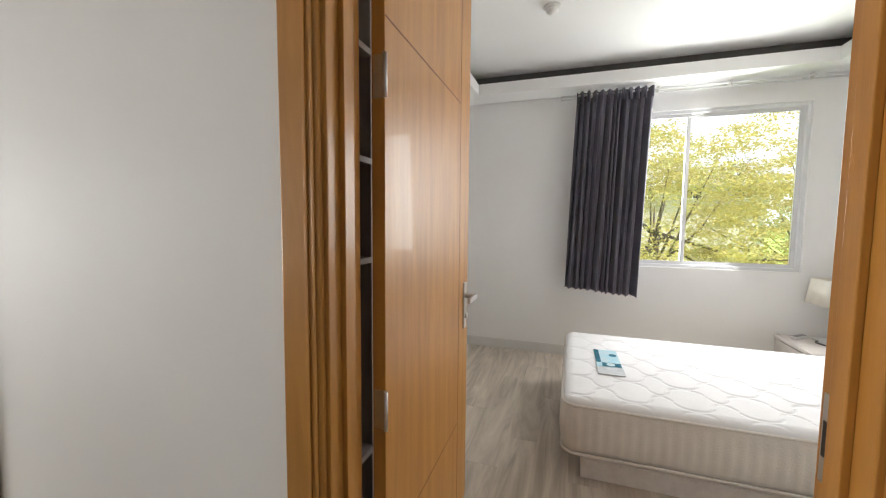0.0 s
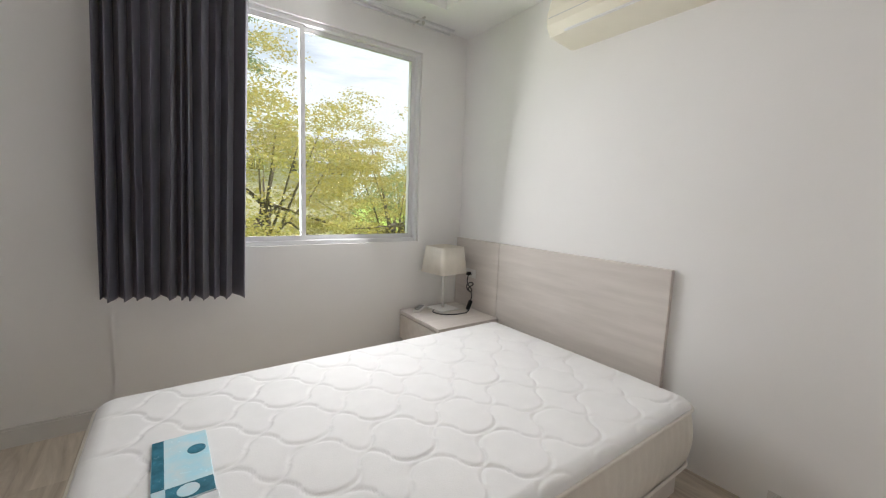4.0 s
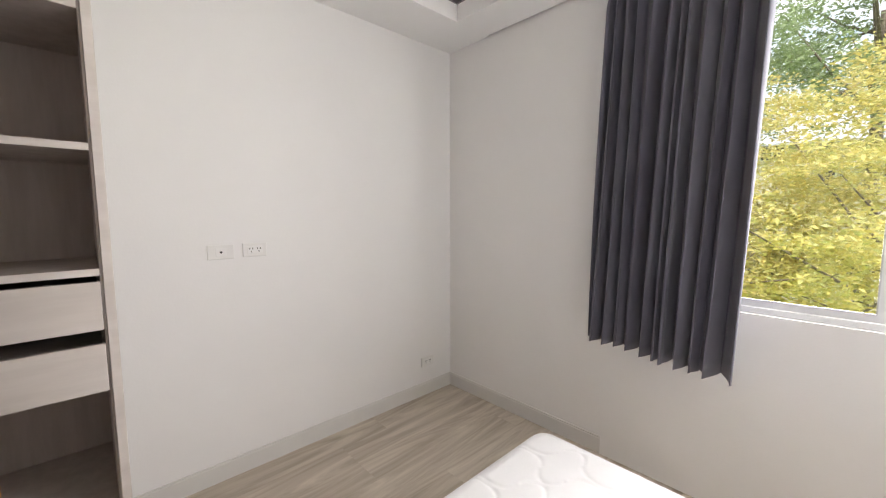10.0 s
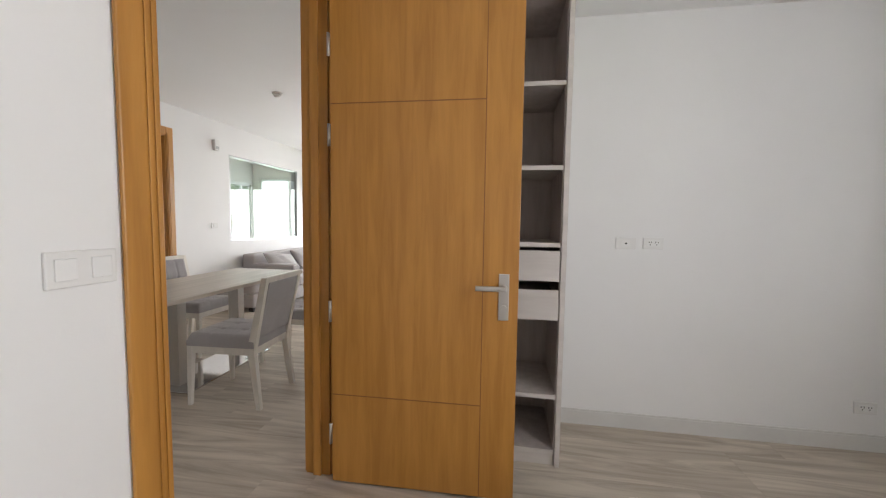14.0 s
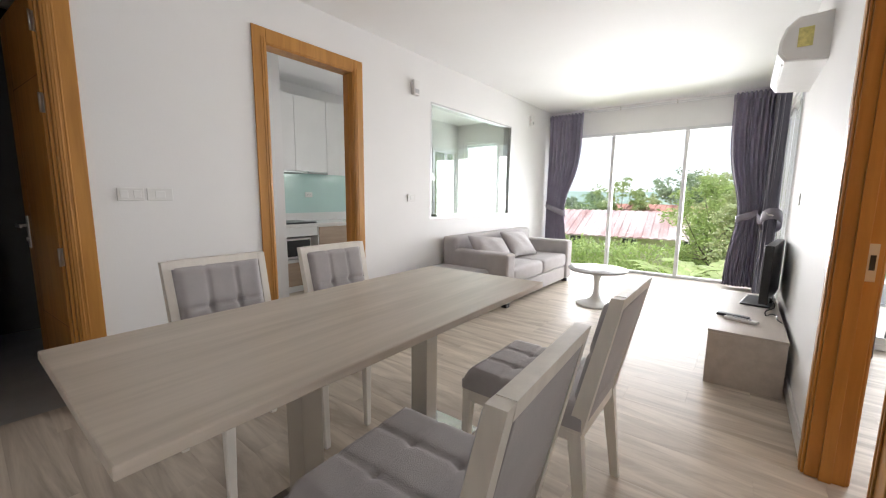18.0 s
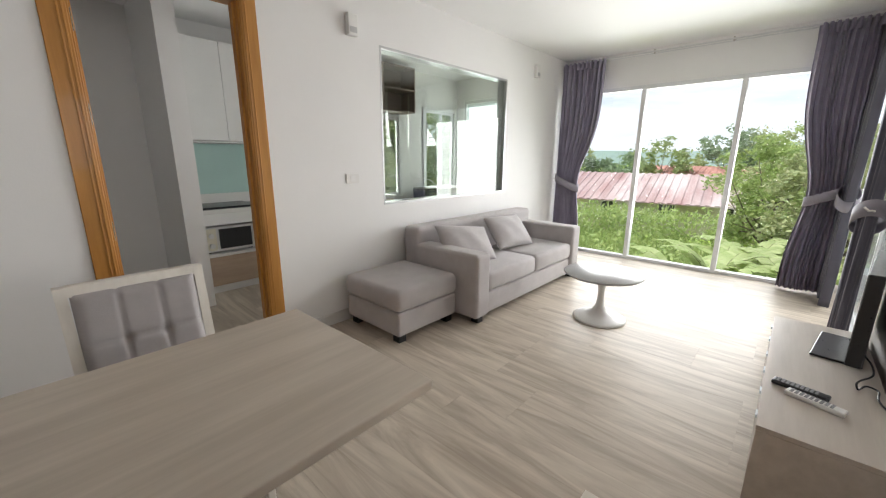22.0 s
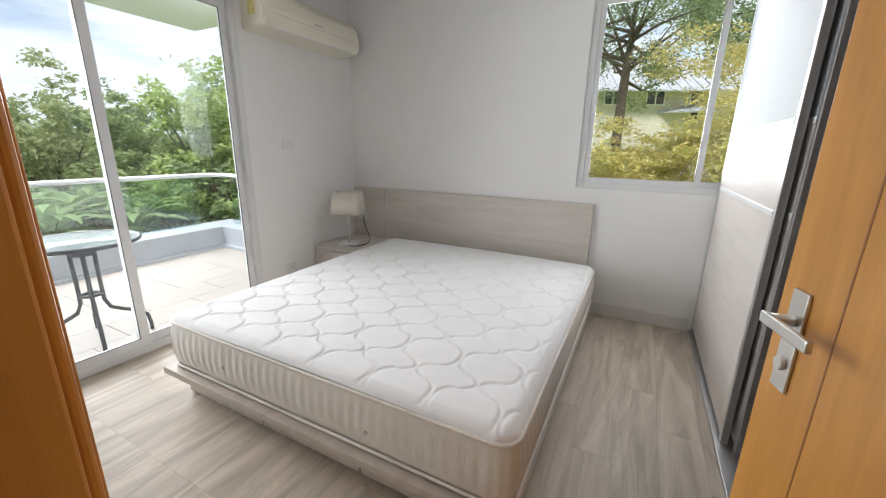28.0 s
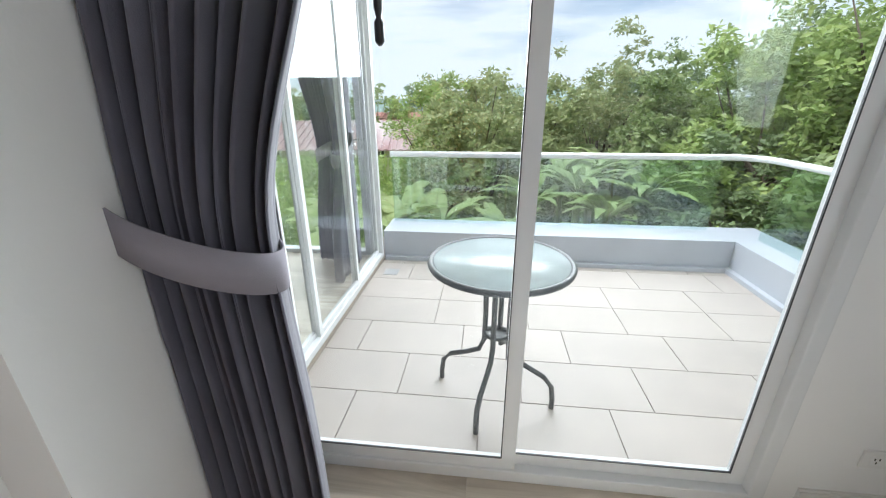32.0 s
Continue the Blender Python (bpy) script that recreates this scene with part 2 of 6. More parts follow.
M_CHAIRWOOD = material("whitewashed_wood", (0.80, 0.76, 0.69), 0.45, vary=0.05, scale=3, stretch=(8, 8, 1))
M_BLACK = material("black_plastic", (0.018, 0.018, 0.02), 0.3, vary=0.1)
M_SCREEN = material("tv_screen", (0.01, 0.01, 0.012), 0.08, vary=0.1)
M_SHADE = material("lamp_shade_linen", (0.78, 0.735, 0.65), 0.85, vary=0.03, scale=14, bump=0.2, bump_scale=260)
M_SPLASH = material("mint_glass_backsplash", (0.50, 0.70, 0.66), 0.1, vary=0.03, scale=2, coat=0.5)
M_TILE = material("beige_balcony_tile", (0.47, 0.415, 0.375), 0.5, vary=0.04, scale=4, bump=0.05, per_object=0.05)
M_GROUT = material("tile_grout", (0.36, 0.31, 0.27), 0.9, vary=0.05)
M_CONCRETE = material("pale_blue_grey_paint", (0.50, 0.52, 0.565), 0.7, vary=0.05, scale=3, bump=0.1)
M_FACADE = material("white_render", (0.76, 0.76, 0.75), 0.8, vary=0.03, scale=2, bump=0.1)
M_GLASS = glass("window_glass")
M_GLASS_TINT = glass("interior_window_glass", (0.80, 0.835, 0.80), gloss=0.09)
M_GLASS_RAIL = glass("railing_glass", (0.86, 0.94, 0.93), gloss=0.09)
M_GLASS_TABLE = material("ribbed_table_glass", (0.62, 0.70, 0.71), 0.12, vary=0.06, scale=6, bump=0.3, bump_scale=60)
M_GLASS_TABLE.node_tree.nodes["Principled BSDF"].inputs["Alpha"].default_value = 0.72
M_GRAPHITE = material("graphite_powder_coat", (0.085, 0.09, 0.095), 0.4, vary=0.08, scale=15)
M_BROCHURE = material("blue_leaflet", (0.40, 0.68, 0.78), 0.25, vary=0.2, scale=14, grain=(0.70, 0.83, 0.88))
M_SILVER = material("clear_plastic_wrap", (0.70, 0.74, 0.76), 0.15, vary=0.1, scale=20, bump=0.4, bump_scale=25)


# ---- building helpers ----
def cuboid(bm, x0, x1, y0, y1, z0, z1):
    """An axis-aligned block added to bm."""
    v = [bm.verts.new(p) for p in ((x0, y0, z0), (x1, y0, z0), (x1, y1, z0), (x0, y1, z0), (x0, y0, z1), (x1, y0, z1), (x1, y1, z1), (x0, y1, z1))]
    for f in ((3, 2, 1, 0), (4, 5, 6, 7), (0, 1, 5, 4), (1, 2, 6, 5), (2, 3, 7, 6), (3, 0, 4, 7)):
        bm.faces.new([v[i] for i in f])
    return v


def block(x0, x1, y0, y1, z0, z1, bevel=0.0, segments=2):
    """A new bmesh with one block, its edges rounded."""
    bm = bmesh.new()
    cuboid(bm, x0, x1, y0, y1, z0, z1)
    if bevel:
        bmesh.ops.bevel(bm, geom=bm.edges[:], offset=bevel, segments=segments, affect='EDGES', profile=0.5)
    return bm


def tube(bm, path, radius, sides=10, caps=True):
    """A round bar along the points of path."""
    pts = [Vector(p) for p in path]
    rings = []
    for i, p in enumerate(pts):
        d = (pts[min(i + 1, len(pts) - 1)] - pts[max(i - 1, 0)]).normalized()
        a = d.cross(Vector((0, 0, 1)) if abs(d.z) < 0.9 else Vector((1, 0, 0))).normalized()
        b = d.cross(a)
        r = radius[i] if isinstance(radius, (list, tuple)) else radius
        rings.append([bm.verts.new(p + r * (math.cos(2 * math.pi * k / sides) * a + math.sin(2 * math.pi * k / sides) * b)) for k in range(sides)])
    for r0, r1 in zip(rings, rings[1:]):
        for k in range(sides):
            f = bm.faces.new((r0[k], r0[(k + 1) % sides], r1[(k + 1) % sides], r1[k]))
            f.smooth = True
    if caps:
        bm.faces.new(rings[0][::-1])
        bm.faces.new(rings[-1])
    return bm


def lathe(bm, profile, sides=32, centre=(0, 0)):
    """A turned shape from (radius, height) pairs."""
    rings = [[bm.verts.new((centre[0] + r * math.cos(2 * math.pi * k / sides), centre[1] + r * math.sin(2 * math.pi * k / sides), z)) for k in range(sides)]
             for r, z in profile]
    for r0, r1 in zip(rings, rings[1:]):
        for k in range(sides):
            f = bm.faces.new((r0[k], r0[(k + 1) % sides], r1[(k + 1) % sides], r1[k]))
            f.smooth = True
    bm.faces.new(rings[0][::-1])
    bm.faces.new(rings[-1])
    return bm


def mesh_of(name, bm, mat):
    bmesh.ops.recalc_face_normals(bm, faces=bm.faces[:])
    me = bpy.data.meshes.new(name)
    bm.to_mesh(me)
    bm.free()
    for one in (mat if isinstance(mat, (list, tuple)) else (mat,)):
        me.materials.append(one)
    return me


def part(name, bm, mat, parent, label="", smooth=False):
    """One mesh under a thing or under a part."""
    me = mesh_of(name, bm, mat)
    if smooth:
        for p in me.polygons:
            p.use_smooth = True
    ob = new(name, me)
    ob.parent = parent
    return tagged(ob, label)


def thing(name, m, label, category, group=""):
    """An empty at the base of a thing, which parents its parts."""
    ob = new(name)
    ob.empty_display_size = 0.1
    ob.matrix_basis = m
    return tagged(ob, label, category, group)


def solo(name, bm, mat, label="", category="", group="", kind="", m=None, smooth=False):
    """A thing that is one plain mesh."""
    ob = new(name, mesh_of(name, bm, mat))
    if smooth:
        for p in ob.data.polygons:
            p.use_smooth = True
    if m is not None:
        ob.matrix_basis = m
    return tagged(ob, label, category, group, kind)


def structure(name, bm, mat, label="", category=""):
    return solo(name, bm, mat, label, category, kind="structure")


def wall_along(name, axis, at0, at1, start, end, z0, z1, holes, mat=None, label="", category="wall"):
    """A wall of real thickness from start to end with openings (from, to, bottom, top) cut through it."""
    bm = bmesh.new()

    def piece(a, b, c, d):
        if b - a > 1e-4 and d - c > 1e-4:
            cuboid(bm, *((a, b, at0, at1) if axis == 'x' else (at0, at1, a, b)), c, d)
    edge = start
    for a, b, c, d in sorted(holes):
        piece(edge, a, z0, z1)
        piece(a, b, z0, c)
        piece(a, b, d, z1)
        edge = b
    piece(edge, end, z0, z1)
    return structure(name, bm, mat or M_WALL, label, category)


# ---- the large structure ----
FLOOR_T = 0.012
LX0, LX1, LY0, LY1, LZ = -6.88, 2.75, -2.59, 0.52, 2.65   # living room
B1X0, B1X1, B1Y0, B1Y1 = -0.91, 2.535, 0.64, 3.75          # bedroom with the single bed
B1S = 3.735                                                # its window wall, a little proud of the corner column
B2X0, B2X1, B2Y1 = -4.70, -0.98, 3.71                      # bedroom with the double bed
KY0 = -4.62                                                # kitchen's far wall
DOOR1 = (-0.182, 0.77)
DOOR2 = (-2.43, -1.50)
DOORK = (-2.50, -1.67)
DOORB = (-0.60, 0.22)
DOOR_H = 2.29
IWIN = (-5.40, -3.54, 0.94, 2.22)

# walls between the living room and the bedrooms
wall_along("wall_north", 'x', LY1, 0.64, -4.78, LX1, 0, LZ, [(*DOOR1, 0, 2.345), (*DOOR2, 0, 2.345)],
           label="white painted wall with two door openings")
wall_along("wall_north_header", 'x', LY1, 0.64, LX0 - 0.12, -4.78, 2.26, LZ, [], label="white painted wall above the side glazing")
wall_along("wall_south", 'x', LY0 - 0.12, LY0, LX0 - 0.12, LX1, 0, LZ, [(*DOORK, 0, DOOR_H), (*DOORB, 0, DOOR_H), IWIN],
           label="white painted wall with kitchen door and interior window")
wall_along("wall_west", 'y', LX0 - 0.12, LX0, LY0, LY1, 0, LZ, [(-2.545, 0.485, 0.0, 2.24)], label="white wall above the tall living room window")
structure("wall_east", block(LX1, LX1 + 0.12, LY0 - 0.12, 0.64, 0, LZ), M_WALL, "plain white end wall", "wall")
structure("ceiling_living", block(LX0 - 0.12, LX1, LY0 - 0.12, 0.64, LZ, LZ + 0.1), M_CEIL, "smooth white painted ceiling", "ceiling")

# bedroom with the single bed
wall_along("wall_bedroom_window", 'x', B1S, B1S + 0.20, 0.30, B1X1 + 0.12, 0, 2.85, [(0.44, 2.125, 0.915, 2.30)], label="white window wall")
structure("wall_bedroom_column", block(B1X0 - 0.10, 0.30, B1Y1, B1S + 0.20, 0, 2.85), M_WALL, "white wall beside the window", "wall")
structure("wall_bedroom_head", block(B1X1, B1X1 + 0.12, 0.64, B1S, 0, 2.85), M_WALL, "white wall behind the headboard", "wall")
structure("wall_between", block(B1X0 - 0.07, B1X0, 0.64, B1Y1, 0, 2.85), M_WALL, "white wall between the bedrooms", "wall")
TX0, TX1, TY0, TY1 = -0.545, 2.13, 1.02, 3.46
bm = bmesh.new()
for a in ((B1X0, TX0, 0.64, B1Y1), (TX1, B1X1, 0.64, B1S), (TX0, TX1, TY1, B1S), (TX0, TX1, 0.64, TY0)):
    cuboid(bm, *a, 2.50, 2.60)
structure("ceiling_border", bm, M_CEIL, "dropped white plasterboard ceiling border", "ceiling")
# cove faces set back and coloured dark to hold the gap's shade
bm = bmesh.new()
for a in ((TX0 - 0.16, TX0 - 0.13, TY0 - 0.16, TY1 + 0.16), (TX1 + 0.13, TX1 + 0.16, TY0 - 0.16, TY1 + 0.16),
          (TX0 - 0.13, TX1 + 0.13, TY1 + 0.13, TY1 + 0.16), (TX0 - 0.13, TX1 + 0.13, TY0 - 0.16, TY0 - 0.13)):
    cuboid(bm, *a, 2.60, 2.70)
structure("ceiling_cove", bm, M_PAINTED_SHADE, "recessed cove round the ceiling tray, its shade painted dark", "ceiling")
structure("ceiling_tray", block(B1X0 - 0.07, B1X1 + 0.12, 0.64, B1S + 0.20, 2.70, 2.80), M_CEIL, "raised white ceiling tray", "ceiling")

# bedroom with the double bed
wall_along("wall_bedroom_back", 'x', B2Y1, B2Y1 + 0.15, B2X0 - 0.12, B1X0 - 0.07, 0, LZ, [(-2.50, -1.32, 1.01, 2.36)], label="white wall with a sliding window behind the bed")
wall_along("wall_balcony", 'y', B2X0 - 0.12, B2X0, 0.64, B2Y1, 0, LZ, [(0.80, 2.52, 0.0, 2.28)], label="white wall round the balcony door")
structure("wall_column", block(-4.62, -4.07, 0.64, 0.776, 0, LZ), M_WALL, "white boxed column beside the balcony door", "column")
structure("ceiling_bedroom", block(B2X0 - 0.12, B1X0 - 0.07, 0.64, B2Y1 + 0.15, LZ, LZ + 0.1), M_CEIL, "smooth white painted ceiling", "ceiling")

# kitchen and bathroom behind the south wall
wall_along("wall_kitchen_back", 'x', KY0 - 0.12, KY0, LX0 - 0.12, -0.75, 0, LZ, [(-6.84, -6.02, 0.72, 2.14), (-5.53, -4.90, 0.72, 1.97)], label="white kitchen wall with two windows")
wall_along("wall_kitchen_west", 'y', LX0 - 0.12, LX0, KY0, LY0 - 0.12, 0, LZ, [(-4.46, -3.66, 0, 2.30)], label="white kitchen end wall with the back door")
# bathroom walls coloured near-black for the unlit room; this first is an added lining
structure("wall_bathroom_west", block(-0.779, -0.76, KY0, LY0 - 0.12, 0, LZ), M_PAINTED_SHADE, "bathroom wall lining darkened for the unlit room", "wall")
structure("wall_kitchen_side", block(-0.90, -0.78, KY0, LY0 - 0.12, 0, LZ), M_WALL, "white partition wall", "wall")
structure("ceiling_kitchen", block(LX0 - 0.12, LX1, KY0 - 0.12, LY0 - 0.12, LZ, LZ + 0.1), M_CEIL, "white kitchen ceiling", "ceiling")
# same near-black, the room's shade put into the wall colour
structure("wall_bathroom_back", block(-0.78, LX1, KY0 - 0.12, KY0, 0, LZ), M_PAINTED_SHADE, "bathroom wall darkened for the unlit room", "wall")
structure("wall_bathroom_side", block(LX1, LX1 + 0.12, KY0, LY0 - 0.12, 0, LZ), M_PAINTED_SHADE, "bathroom wall darkened for the unlit room", "wall")
structure("floor_bathroom", block(-0.758, LX1, KY0, LY0 - 0.075, -FLOOR_T, -0.003), material("grey_bathroom_tile", (0.33, 0.33, 0.33), 0.45, vary=0.08, scale=5), "grey bathroom floor", "floor")

# floors
bm = bmesh.new()
cuboid(bm, LX0 - 0.12, LX1 + 0.12, KY0 - 0.12, 0.60, -0.25, -FLOOR_T - 0.001)
cuboid(bm, B2X0 - 0.115, LX1 + 0.12, 0.60, B1Y1 + 0.15, -0.25, -FLOOR_T - 0.001)
structure("floor", bm, M_SUBFLOOR, "grey-beige wood-look vinyl plank floor", "floor")


# ---- doors, windows, skirting ----
def door_frame(name, x0, x1, y0, y1, height, label):
    """A teak door lining through a wall along x, with casings on both faces."""
    t = thing(name, pose((x0 + x1) / 2, (y0 + y1) / 2, 0), label, "door frame")
    tagged(t, kind="structure")
    w = (x1 - x0) / 2
    d = (y1 - y0) / 2
    for s, side in ((-1, "a"), (1, "b")):
        a, b = sorted((s * w, s * (w - 0.035)))
        part("jamb", block(a, b, -d - 0.004, d + 0.004, 0, height, 0.003), M_TEAK, t)
        c, e = sorted((s * (w - 0.035), s * (w - 0.048)))
        part("door_stop", block(c, e, -0.02, 0.02, 0, height - 0.036, 0.002), M_TEAK, t)
        for k in (-1, 1):
            a, b = sorted((s * (w - 0.026), s * (w + 0.075)))
            c, e = sorted((k * (d + 0.004), k * (d + 0.015)))
            cs = part("casing", block(a, b, c, e, 0, height + 0.0735, 0.004), M_TEAK, t)
            for q in (0.012, 0.030):
                a, b = sorted((s * (w - 0.026 + q), s * (w - 0.026 + q + 0.008)))
                part("bead", block(a, b, *sorted((k * (d + 0.0155), k * (d + 0.0195))), 0, height + 0.01, 0.0015), M_TEAK, cs)
    part("head_jamb", block(-w + 0.036, w - 0.036, -d - 0.004, d + 0.004, height - 0.035, height, 0.003), M_TEAK, t)
    for k in (-1, 1):
        c, e = sorted((k * (d + 0.004), k * (d + 0.015)))
        part("head_casing", block(-w + 0.0265, w - 0.0265, c, e, height - 0.026, height + 0.073, 0.004), M_TEAK, t)
    return t


def strike_plate(parent, x, y, z, s):
    p = part("strike_plate", block(*sorted((x, x + s * 0.003)), y - 0.014, y + 0.014, z - 0.075, z + 0.075, 0.001), M_STEEL, parent, "worn satin steel strike plate")
    part("latch_hole", block(*sorted((x + s * 0.0032, x + s * 0.0042)), y - 0.008, y + 0.008, z - 0.03, z + 0.03), M_DARK, p)


def door_leaf(name, hinge, angle, width, height, label, flip=1):
    """A grooved teak door on its hinge; it runs along its own x from the hinge, with the pull handle near the free edge."""
    t = thing(name, pose(*hinge, 0, 0, angle), label, "door")
    h0 = 0.012
    th = 0.035
    part("leaf", block(0.003, width, -th / 2, th / 2, h0, h0 + height, 0.002), M_TEAK, t)
    gx = width - 0.155
    for k in (-1, 1):
        y0, y1 = sorted((k * th / 2, k * (th / 2 + 0.0008)))
        part("groove", block(gx - 0.002, gx + 0.002, y0, y1, h0 + 0.004, h0 + height - 0.004), M_TEAK_DARK, t)
        for z in (0.443, 1.795):
            part("groove", block(0.006, gx - 0.002, y0, y1, z - 0.0025, z + 0.0025), M_TEAK_DARK, t)
        y0, y1 = sorted((k * th / 2, k * (th / 2 + 0.007)))
        hp = part("handle_plate", block(width - 0.085, width - 0.040, y0, y1, 0.84, 1.045, 0.002), M_STEEL, t, "satin steel lever handle on a square plate")
        bm = tube(bmesh.new(), [(width - 0.0625, k * (th / 2 + 0.006), 0.985), (width - 0.0625, k * (th / 2 + 0.05), 0.985)], 0.011)
        part("handle_neck", bm, M_STEEL, hp)
        y0, y1 = sorted((k * (th / 2 + 0.046), k * (th / 2 + 0.058)))
        part("lever", block(width - 0.185, width - 0.050, y0, y1, 0.975, 0.997, 0.003), M_STEEL, hp)
        bm = tube(bmesh.new(), [(width - 0.0625, k * (th / 2 + 0.006), 0.895), (width - 0.0625, k * (th / 2 + 0.016), 0.895)], 0.013, 16)
        part("lock_cylinder", bm, M_STEEL, hp)
    for z in (0.197, 0.792, 1.606, 2.004):
        hg = part("hinge", tube(bmesh.new(), [(-0.004, flip * (th / 2 + 0.004), z), (-0.004, flip * (th / 2 + 0.004), z + 0.10)], 0.006, 8), M_STEEL, t, "steel butt hinge")
        part("hinge_leaf", block(0.0005, 0.0028, *sorted((-flip * 0.012, flip * th / 2)), z, z + 0.10), M_STEEL, hg)
    return t


frame_1 = door_frame("door_frame_bedroom", *DOOR1, LY1, 0.64, 2.345, "varnished teak door frame with chipped paint line")
strike_plate(frame_1, 0.476 - 0.0355, 0.036, 0.965, -1)
frame_2 = door_frame("door_frame_master", *DOOR2, LY1, 0.64, 2.345, "varnished teak door frame, reddish in the shade")
strike_plate(frame_2, -(0.465 - 0.0355), 0.036, 0.955, 1)
frame_k = door_frame("door_frame_kitchen", *DOORK, LY0 - 0.12, LY0, DOOR_H, "varnished teak frame of the open kitchen doorway")
frame_b = door_frame("door_frame_bathroom", *DOORB, LY0 - 0.12, LY0, DOOR_H, "varnished teak bathroom door frame")
door_leaf("bedroom_door", (-0.118, 0.676, 0), 91.3, 0.862, 2.298, "open grooved teak door with satin steel lever handle", flip=-1)
door_leaf("master_door", (DOOR2[1] - 0.037, 0.685, 0), 104, 0.86, 2.298, "open grooved teak bedroom door with lever handle", flip=1)
door_leaf("bathroom_door", (DOORB[0] + 0.037, LY0 - 0.13, 0), -86, 0.745, 2.205, "open dark teak bathroom door seen in the shade", flip=1)


def skirting(name, axis, at, side, spans):
    """A vinyl skirting along a wall; spans are stretches along the axis."""
    bm = bmesh.new()
    for a, b in spans:
        c, d = sorted((at + side * 0.0005, at + side * 0.012))
        cuboid(bm, *((a, b, c, d) if axis == 'x' else (c, d, a, b)), 0.0, 0.085)
        c, d = sorted((at + side * 0.0005, at + side * 0.008))
        cuboid(bm, *((a, b, c, d) if axis == 'x' else (c, d, a, b)), 0.085, 0.095)
    return structure(name, bm, M_SKIRT, "grey vinyl skirting board", "skirting")


skirting("baseboard_north", 'x', LY1, -1, [(-4.78, DOOR2[0] - 0.09), (DOOR2[1] + 0.09, DOOR1[0] - 0.09), (DOOR1[1] + 0.09, LX1)])
skirting("baseboard_south", 'x', LY0, 1, [(LX0, DOORK[0] - 0.09), (DOORK[1] + 0.09, DOORB[0] - 0.09), (DOORB[1] + 0.09, LX1)])
skirting("baseboard_bedroom_west", 'y', B1X0, 1, [(1.80, B1Y1)])
skirting("baseboard_bedroom_column", 'x', B1Y1, -1, [(B1X0 + 0.013, 0.30)])
skirting("baseboard_bedroom_head", 'y', B1X1, -1, [(0.653, 1.60)])
skirting("baseboard_bedroom_door", 'x', 0.64, 1, [(DOOR1[1] + 0.09, B1X1 - 0.013)])
skirting("baseboard_master_south", 'x', 0.64, 1, [(-4.07, DOOR2[0] - 0.09)])
skirting("baseboard_master_column", 'x', 0.776, 1, [(-4.62, -4.058)])
skirting("baseboard_master_column_side", 'y', -4.07, 1, [(0.653, 0.788)])
skirting("baseboard_master_back", 'x', B2Y1, -1, [(-2.32, -1.60)])
skirting("baseboard_master_west", 'y', B2X0, 1, [(2.62, B2Y1 - 0.013)])


def sliding_window(name, m, width, height, splits, label, frame_w=0.045, depth=0.07, sash=0.035, door=False, mat=None, sill=True):
    """An aluminium window in its own plane: x across, z up, y out of the room. splits are the places of the stiles between panes."""
    mat = mat or M_ALU
    t = thing(name, m, label, "window")
    tagged(t, kind="structure")
    for a, b, c, d in ((0, frame_w, 0, height), (width - frame_w, width, 0, height), (frame_w, width - frame_w, 0, frame_w), (frame_w, width - frame_w, height - frame_w, height)):
        part("window_frame", block(a, b, 0, depth, c, d, 0.004), mat, t)
    edges = [frame_w] + list(splits) + [width - frame_w]
    for i, (a, b) in enumerate(zip(edges, edges[1:])):
        y = 0.012 + (0.026 if i % 2 else 0)
        a2, b2 = a - (sash / 2 if i else 0), b + (sash / 2 if i < len(edges) - 2 else 0)
        s = part("sash", frame_bm(a2, b2, y, y + 0.022, frame_w, height - frame_w, sash), mat, t)
        g = part("pane", block(a2 + sash - 0.004, b2 - sash + 0.004, y + 0.009, y + 0.014, frame_w + sash - 0.004, height - frame_w - sash + 0.004), M_GLASS, t)
        g.visible_shadow = False
        part("gasket", frame_bm(a2 + sash - 0.001, b2 - sash + 0.001, y - 0.001, y + 0.005, frame_w + sash - 0.001, height - frame_w - sash + 0.001, 0.004), M_BLACK if sash > 0.045 else M_ALU_GREY, t)
    return t


def frame_bm(x0, x1, y0, y1, z0, z1, w):
    """Four mitreless bars round a rectangle."""
    bm = bmesh.new()
    cuboid(bm, x0, x0 + w, y0, y1, z0, z1)
    cuboid(bm, x1 - w, x1, y0, y1, z0, z1)
    cuboid(bm, x0 + w, x1 - w, y0, y1, z0, z0 + w)
    cuboid(bm, x0 + w, x1 - w, y0, y1, z1 - w, z1)
    return bm


# living room: three tall fixed panes towards the fields
lw = thing("window_living", pose(LX0 - 0.005, 0, 0), "tall three-pane white aluminium living room window", "window")
tagged(lw, kind="structure")
for y in (-2.545 + 0.025, -1.535, -0.525, 0.485 - 0.025):
    part("mullion", block(-0.09, 0.012, y - 0.025, y + 0.025, 0.0, 2.24, 0.004), M_ALU, lw)
part("sill_bar", block(-0.088, 0.010, -2.52, 0.46, 0.0, 0.04, 0.004), M_ALU, lw)
part("head_bar", block(-0.088, 0.010, -2.52, 0.46, 2.19, 2.239, 0.004), M_ALU, lw)
for a, b in ((-2.495, -1.56), (-1.51, -0.55), (-0.50, 0.435)):
    g = part("pane", block(-0.05, -0.044, a, b, 0.04, 2.19), M_GLASS, lw)
    g.visible_shadow = False
